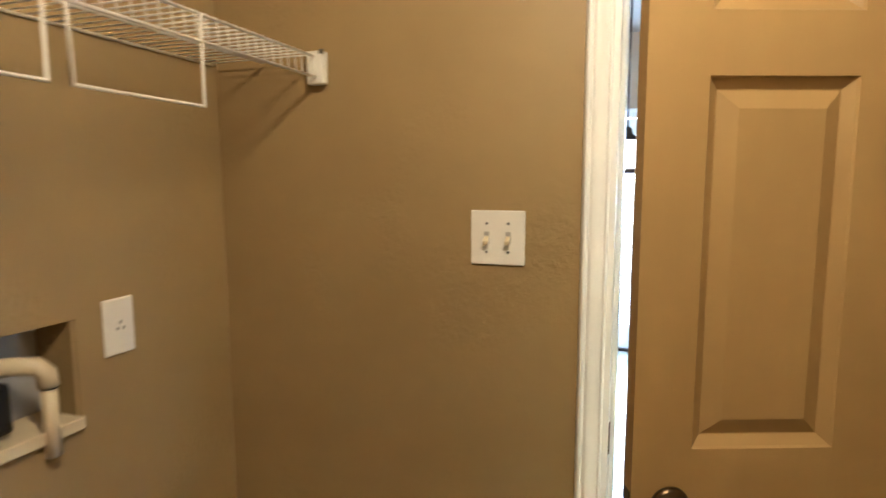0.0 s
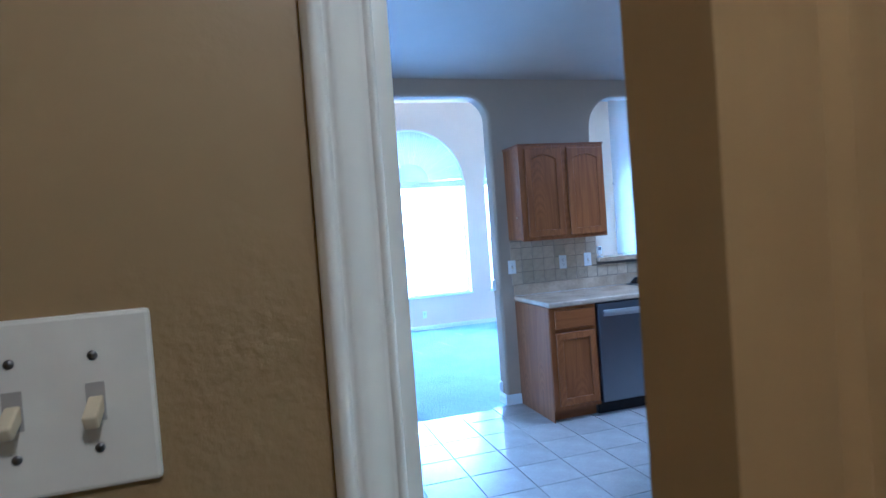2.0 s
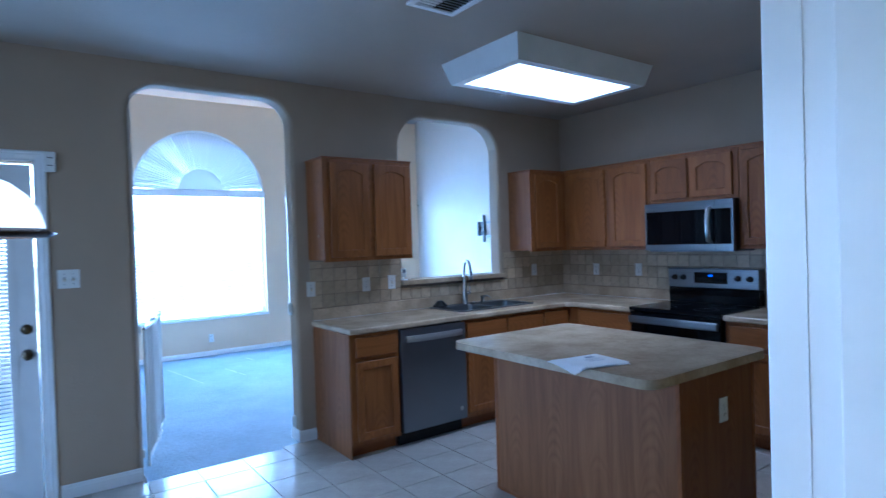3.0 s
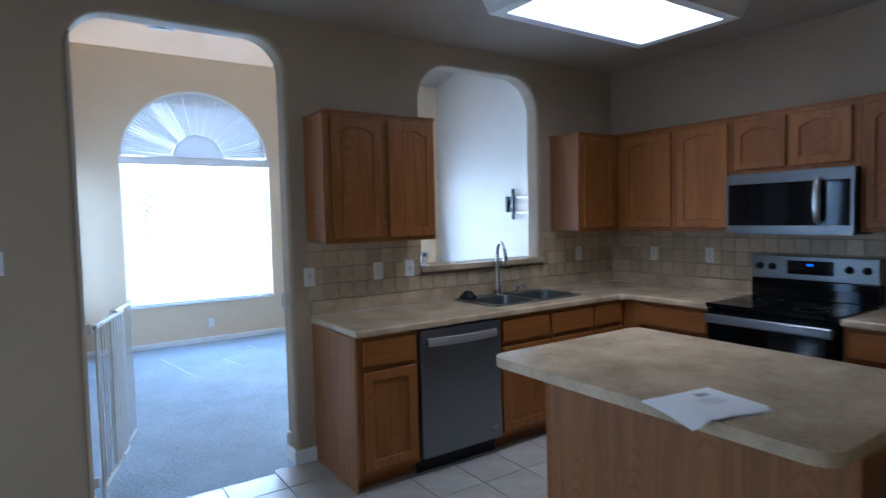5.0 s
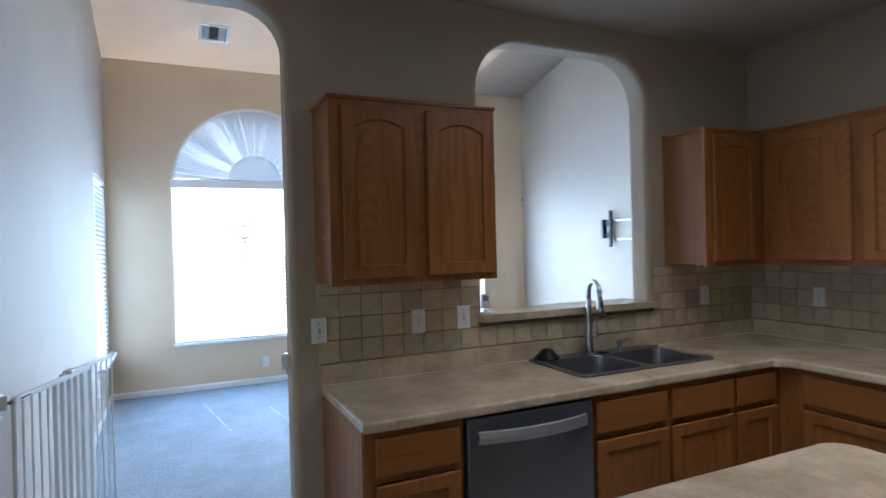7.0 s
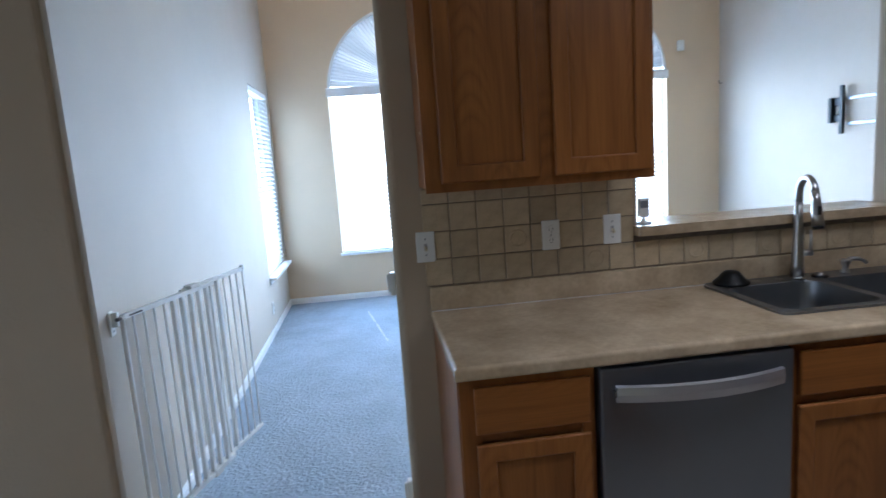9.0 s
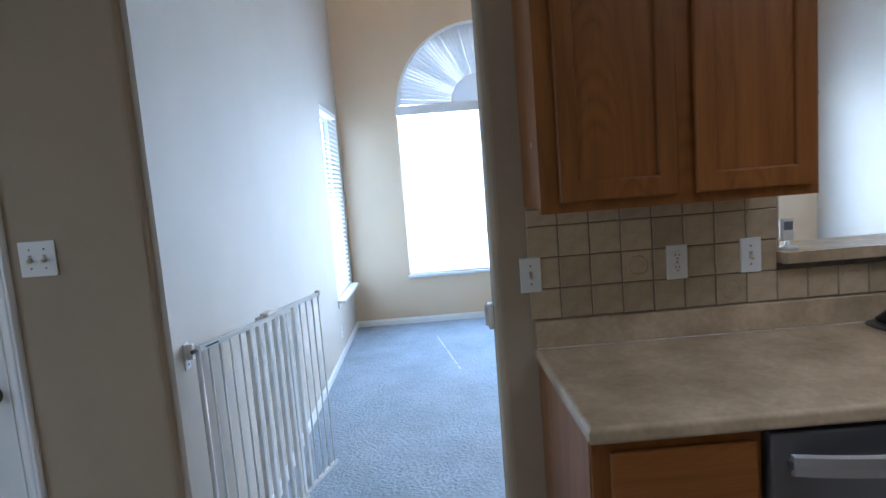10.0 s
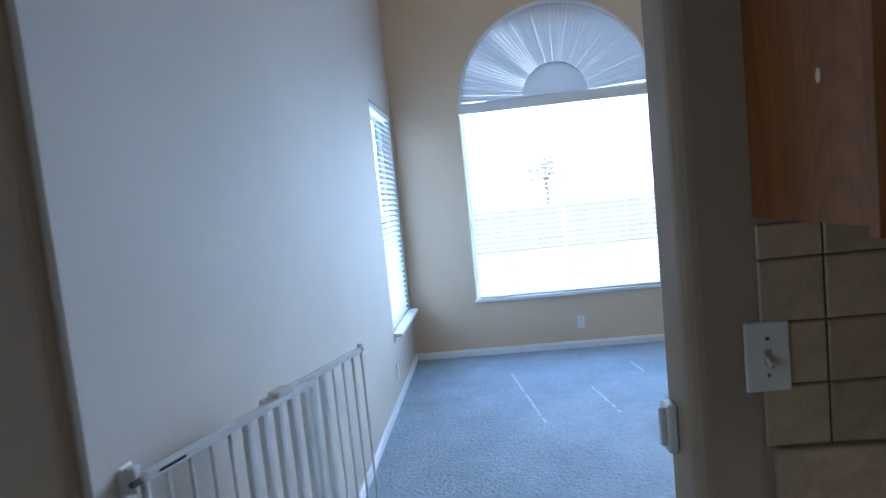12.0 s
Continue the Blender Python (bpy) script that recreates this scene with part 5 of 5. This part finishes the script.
# ---- laundry shelf and washer box ----
sh = thing("wire_shelf", pose(-2.79, YL - 0.015, 1.783), "white vinyl-coated wire shelf over the washer space", "shelf")
SD, SLN = 0.285, 1.9
for x, z in ((0.005, 0.0), (SD * 0.5, -0.003), (SD, 0.0), (SD + 0.004, -0.045)):
    part("long_wire", tube([(x, 0, z), (x, -SLN, z)], 0.0032, 8), M_WIRE, sh)
wire = mesh_of("cross_wire", tube([(0.003, 0, 0.003), (SD, 0, 0.003), (SD + 0.005, 0, -0.045)], 0.0018, 6), M_WIRE)
for k in range(int(SLN / 0.0255)):
    o = new("cross_wire", wire)
    o.parent = sh
    o.matrix_basis = pose(0, -0.012 - k * 0.0255, 0)
for k in range(6):
    y = -0.36 - k * 0.27
    part("hang_loop", tube([(SD + 0.004, y, 0.0), (SD + 0.004, y, -0.15), (SD + 0.004, y - 0.235, -0.15), (SD + 0.004, y - 0.24, 0.0)], 0.0032, 8), M_WIRE, sh)
part("end_bracket", box(SD - 0.02, SD + 0.022, -0.012, 0.013, -0.06, 0.012, 0.004), M_PLASTIC, sh, "white plastic end bracket")
part("bracket_screw", box(SD + 0.014, SD + 0.024, -0.013, -0.010, 0.004, 0.014), M_STEEL, sh)

wb = thing("washer_outlet_box", pose(-2.79, -4.725, 1.06), "recessed washer box with valves and a cream drain pipe", "utility box")
part("back", box(-0.10, -0.094, -0.222, 0.222, 0.002, 0.193), material("galvanised_back", (0.45, 0.46, 0.47), 0.5, 0.3), wb)
part("sill", box(-0.094, 0.014, -0.24, 0.222, -0.012, 0.012, 0.003), M_PVC, wb, "cream plastic lip")
part("side", box(-0.094, -0.001, 0.216, 0.2235, 0.012, 0.193), M_LWALL, wb)
part("valve", box(-0.09, -0.012, -0.20, 0.112, 0.022, 0.112, 0.008), M_BLACKP, wb, "black valve body")
part("elbow", tube([(-0.06, 0.085, 0.132), (-0.02, 0.125, 0.134), (0.004, 0.147, 0.130), (0.013, 0.156, 0.116), (0.014, 0.157, 0.092)], [0.0165, 0.0165, 0.017, 0.017, 0.0175], 16), M_PVC, wb, "cream plastic elbow")
part("elbow_seam", tube([(0.014, 0.157, 0.0925), (0.014, 0.157, 0.0895)], 0.0155, 16), M_SLOT, wb)
part("drain_pipe", tube([(0.014, 0.157, 0.09), (0.014, 0.157, -0.035)], 0.0135, 16), M_PVC, wb, "cream plastic drain pipe")
part("hose_valve", tube([(-0.05, 0.02, 0.02), (-0.05, 0.02, 0.10)], 0.014, 12), M_CHROME, wb)

# ---- outdoors ----
bm = bmesh.new()
bm.faces.new([bm.verts.new(p) for p in ((-400, 0.2, -0.15), (400, 0.2, -0.15), (400, 800, -0.15), (-400, 800, -0.15))])
tagged(new("ground", mesh_of("ground", bm, M_GRASS)), "dry lawn behind the house", "lawn", "", "structure")
bm = bmesh.new()
arc = [(150 * math.sin(radians(q)), 150 * math.cos(radians(q))) for q in range(-70, 71, 10)]
lower, upper = ([bm.verts.new((x, y, z)) for x, y in arc] for z in (-0.14, 90.0))
for k in range(len(arc) - 1):
    bm.faces.new((lower[k], lower[k + 1], upper[k + 1], upper[k]))
tagged(new("backdrop", mesh_of("backdrop", bm, M_HAZE)), "bright hazy sky low over the garden", "sky", "", "structure")
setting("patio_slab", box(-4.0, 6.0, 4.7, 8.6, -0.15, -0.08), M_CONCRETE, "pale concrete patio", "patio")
setting("patio_slab_side", box(-6.0, -1.45, 0.2, 4.69, -0.15, -0.08), M_SHADESLAB, "concrete patio beside the house, coloured as if in blue shade", "patio")
fence = thing("fence", pose(0, 15.5, -0.15), "weathered wooden privacy fence behind the garden", "fence")
board = mesh_of("board", box(-0.07, 0.07, -0.01, 0.01, 0.02, 1.25), M_FENCE)
for k in range(130):
    o = new("board", board)
    o.parent = fence
    o.matrix_basis = pose(-9.5 + k * 0.146, 0, 0.01 * ((k * 7) % 3))
for z in (0.3, 0.95):
    part("fence_rail", box(-9.6, 9.5, 0.011, 0.05, z, z + 0.09), M_FENCE, fence)


def tree(x, y, h, seed):
    rng = random.Random(seed)
    t = thing("tree", pose(x, y, -0.15), "leafy garden tree beyond the fence", "tree")
    part("trunk", tube([(0, 0, 0), (0.05, 0.02, h * 0.3), (-0.04, 0.03, h * 0.55), (0.03, 0, h * 0.75)], [0.17, 0.13, 0.09, 0.04], 10), M_BARK, t)
    bm = bmesh.new()
    for k in range(9):
        a = k * 2.4
        tube([(0, 0, h * (0.35 + 0.04 * k)), (0.5 * math.cos(a), 0.5 * math.sin(a), h * (0.45 + 0.05 * k)), (1.1 * math.cos(a), 1.1 * math.sin(a), h * (0.5 + 0.05 * k))], [0.06, 0.04, 0.015], 6, bm)
    part("limbs", bm, M_BARK, t)
    vs, fs = [], []
    for k in range(1000):
        a, u = rng.uniform(0, 6.283), rng.gauss(0, 0.5)
        rr = abs(rng.gauss(1.0, 0.6)) * max(0.2, 1 - u * u * 0.4)
        p = Vector((rr * math.cos(a), rr * math.sin(a), h * (0.70 + 0.26 * u)))
        e = Euler((rng.uniform(0, 6), rng.uniform(0, 6), rng.uniform(0, 6))).to_matrix()
        i = len(vs)
        vs += [p + e @ Vector(q) for q in ((-0.09, 0, 0), (0, -0.05, 0.01), (0.09, 0, 0), (0, 0.05, 0.01))]
        fs.append((i, i + 1, i + 2, i + 3))
    me = bpy.data.meshes.new("crown")
    me.from_pydata(vs, [], fs)
    me.materials.append(M_LEAF)
    o = new("crown", me)
    o.parent = t
    tagged(o, "", "", "", "stuff")


tree(3.3, 34.0, 4.3, 3)
tree(-14.0, 36.0, 4.2, 5)
ac = thing("outdoor_unit", pose(-2.25, 1.3, -0.08), "dark grey outdoor cooling unit seen through the patio glass", "air conditioner")
part("case", box(-0.22, 0.22, -0.22, 0.22, 0.0, 0.62, 0.02), M_SLATE, ac)
part("fan_grille", lathe([(0.05, 0.622), (0.19, 0.622), (0.19, 0.632), (0.05, 0.632), (0.05, 0.622)], 24), M_BLACKP, ac)

# carpet streaks: thin, broken strips paler than the carpet
M_STREAK = material("pale_carpet_streak", (0.69, 0.71, 0.73), 0.98, vary=0.1, scale=30, bump=0.8, bump_scale=110, bump_depth=0.01, spec=0.05)

for p, q in (((-0.351, 3.85), (-0.177, 2.75)), ((0.234, 3.39), (0.324, 2.845)), ((0.66, 3.94), (0.696, 3.66))):
    d = (Vector(q) - Vector(p))
    m = pose(p[0], p[1], CARPET + 0.001, 0, 0, math.degrees(math.atan2(d.y, d.x)))
    bm = bmesh.new()
    n = 24
    up = [bm.verts.new((d.length * k / n, 0.007 + 0.004 * noise.noise((k * 0.7, p[0], 0)), 0.002)) for k in range(n + 1)]
    dn = [bm.verts.new((d.length * k / n, -0.007 + 0.004 * noise.noise((k * 0.7, p[0], 5)), 0.002)) for k in range(n + 1)]
    for k in range(n):
        if noise.noise((k * 0.45, p[1], 9)) > -0.25:
            bm.faces.new((dn[k], dn[k + 1], up[k + 1], up[k]))
    o = new("carpet_streak", mesh_of("carpet_streak", bm, M_STREAK))
    o.matrix_basis = m
    tagged(o, "thin pale streak across the carpet", "carpet mark", "carpet streaks", "stuff")

# unseen window frame, added round the fill lamp's opening
w4 = thing("window_4", pose(-3.6, -2.2, 0.9), "unseen white framed dining window, added for fill light", "window", "", "structure")
part("window_frame", slab([(-1.0, 0), (1.0, 0), (1.0, 1.2), (-1.0, 1.2)], [[(-0.95, 0.05), (-0.02, 0.05), (-0.02, 1.15), (-0.95, 1.15)], [(0.02, 0.05), (0.95, 0.05), (0.95, 1.15), (0.02, 1.15)]], lambda u, v, d: (-0.05 - d, u, v), 0.05), M_WHITE, w4)

nail = thing("wall_nail", pose(-1.232, 0, 2.166), "small pale nail in the taupe wall", "nail", "wall nails")
part("head", moved(lathe([(0, 0.004), (0.0035, 0.004), (0.004, 0.0), (0, 0.0)], 10, "y"), Matrix.Translation((0, 0, 0))), M_PVC, nail)
nail2 = copy_thing(nail, pose(-0.935, YF, 2.187))
nail2["label"] = "small pale nail in the beige wall near the window"
hk = thing("wall_hook", pose(XE - 0.001, 4.46, 2.145), "small dark wire hook in the living room corner", "hook")
part("wire", tube([(0, 0, 0), (-0.03, 0, -0.004), (-0.045, 0, 0.012), (-0.04, 0, 0.03)], 0.004, 8), M_BLACKP, hk)
sn = thing("motion_sensor", pose(3.505, YF, 2.60), "small white motion sensor high on the living room wall", "sensor")
part("case", box(-0.04, 0.04, -0.045, 0.0, -0.06, 0.06, 0.012), M_PLASTIC, sn)
part("lens", box(-0.025, 0.025, -0.05, -0.044, -0.045, 0.005, 0.004), M_GATE, sn)

# ---- tiles ----
TP = 0.1025
tiles_sink = [thing("splashback_sink", pose(0, 0, 1.008), "beige square tile splashback with brown grout", "splashback", "", "structure"),
              thing("splashback_range", pose(XR, 0, 1.008), "beige square tile splashback with brown grout", "splashback", "", "structure")]
part("grout", slab([(-0.012, 0), (XR, 0), (XR, 0.364), (1.975, 0.364), (1.975, 0.125), (0.80, 0.125), (0.80, 0.364), (-0.012, 0.364)], [], lambda u, v, d: (u, -0.004 + d, v), 0.0035), M_GROUT, tiles_sink[0])
part("grout", box(-0.004, -0.0005, -2.84, -0.005, 0.0, 0.364), M_GROUT, tiles_sink[1])
tile_cache = {}


def tile_mesh(w, h, ring):
    key = (round(w, 4), round(h, 4), ring)
    if key not in tile_cache:
        bm = box(0.0, w, -0.0045, 0.0, 0.0, h)
        bmesh.ops.bevel(bm, geom=[e for e in bm.edges if all(v.co.y < -0.004 for v in e.verts)], offset=0.0022, segments=1, affect="EDGES")
        if ring:
            lathe_bm = lathe([(0.026, 0.0045), (0.028, 0.0068), (0.033, 0.0068), (0.035, 0.0045)], 16, "y")
            me = bpy.data.meshes.new("ring")
            moved(lathe_bm, Matrix.Translation((w / 2, 0, h / 2))).to_mesh(me)
            bm.from_mesh(me)
        tile_cache[key] = mesh_of("tile", bm, M_TILE)
    return tile_cache[key]


def tile(parent, x, z, w, h, m, ring=False):
    g = 0.0035
    if w < 0.02 or h < 0.02:
        return
    o = new("tile", tile_mesh(w - g, h - g, ring))
    o.parent = parent
    o.matrix_basis = m @ Matrix.Translation((x + g / 2, 0, z + g / 2))


rows = [(0.0, TP), (TP, 2 * TP), (2 * TP, 3 * TP), (3 * TP, 0.364)]
rng = random.Random(11)
for i in range(29):
    a, b = -0.02 + i * TP, -0.02 + (i + 1) * TP
    b = min(b, XR)
    for k, (c0, c1) in enumerate(rows):
        if b > 0.80 and a < 1.975:
            if k == 0:
                tile(tiles_sink[0], a, c0, b - a, c1 - c0, pose(0, -0.004, 0), i in (10, 13, 16))
            elif a < 0.80 - 0.02:
                tile(tiles_sink[0], a, c0, 0.80 - a, c1 - c0, pose(0, -0.004, 0))
            elif b > 1.975 + 0.02:
                tile(tiles_sink[0], 1.975, c0, b - 1.975, c1 - c0, pose(0, -0.004, 0))
            continue
        tile(tiles_sink[0], a, c0, b - a, c1 - c0, pose(0, -0.004, 0), (i, k) in ((3, 1), (6, 0)))
for i in range(27):
    a = 0.006 + i * TP
    for k, (c0, c1) in enumerate(rows):
        tile(tiles_sink[1], a, c0, TP, c1 - c0, pose(-0.004, 0, 0, 0, 0, -90), rng.random() < 0.04)

fl = bpy.data.objects["floor_kitchen"]
FP = 0.3085
bmq = box(0.0, FP - 0.006, 0.0, FP - 0.006, -0.0055, 0.0)
bmesh.ops.bevel(bmq, geom=[e for e in bmq.edges if all(v.co.z > -0.001 for v in e.verts)], offset=0.002, segments=1, affect="EDGES")
ftile = mesh_of("tile", bmq, M_FTILE)
count = 0
for i in range(-9, 8):
    for k in range(0, 13):
        x, y = 0.03 + i * FP, 0.037 - (k + 1) * FP
        if y + FP > -0.03:
            end = -0.05 if ARCH[0] < x + FP / 2 < ARCH[1] else -0.002
            bmr = box(0.0, FP - 0.006, 0.0, end - y, -0.0055, 0.0, 0.0015, 1)
            o = new("tile", mesh_of("tile", bmr, M_FTILE))
        else:
            o = new("tile", ftile)
        o.parent = fl
        o.matrix_basis = pose(x, y, 0)
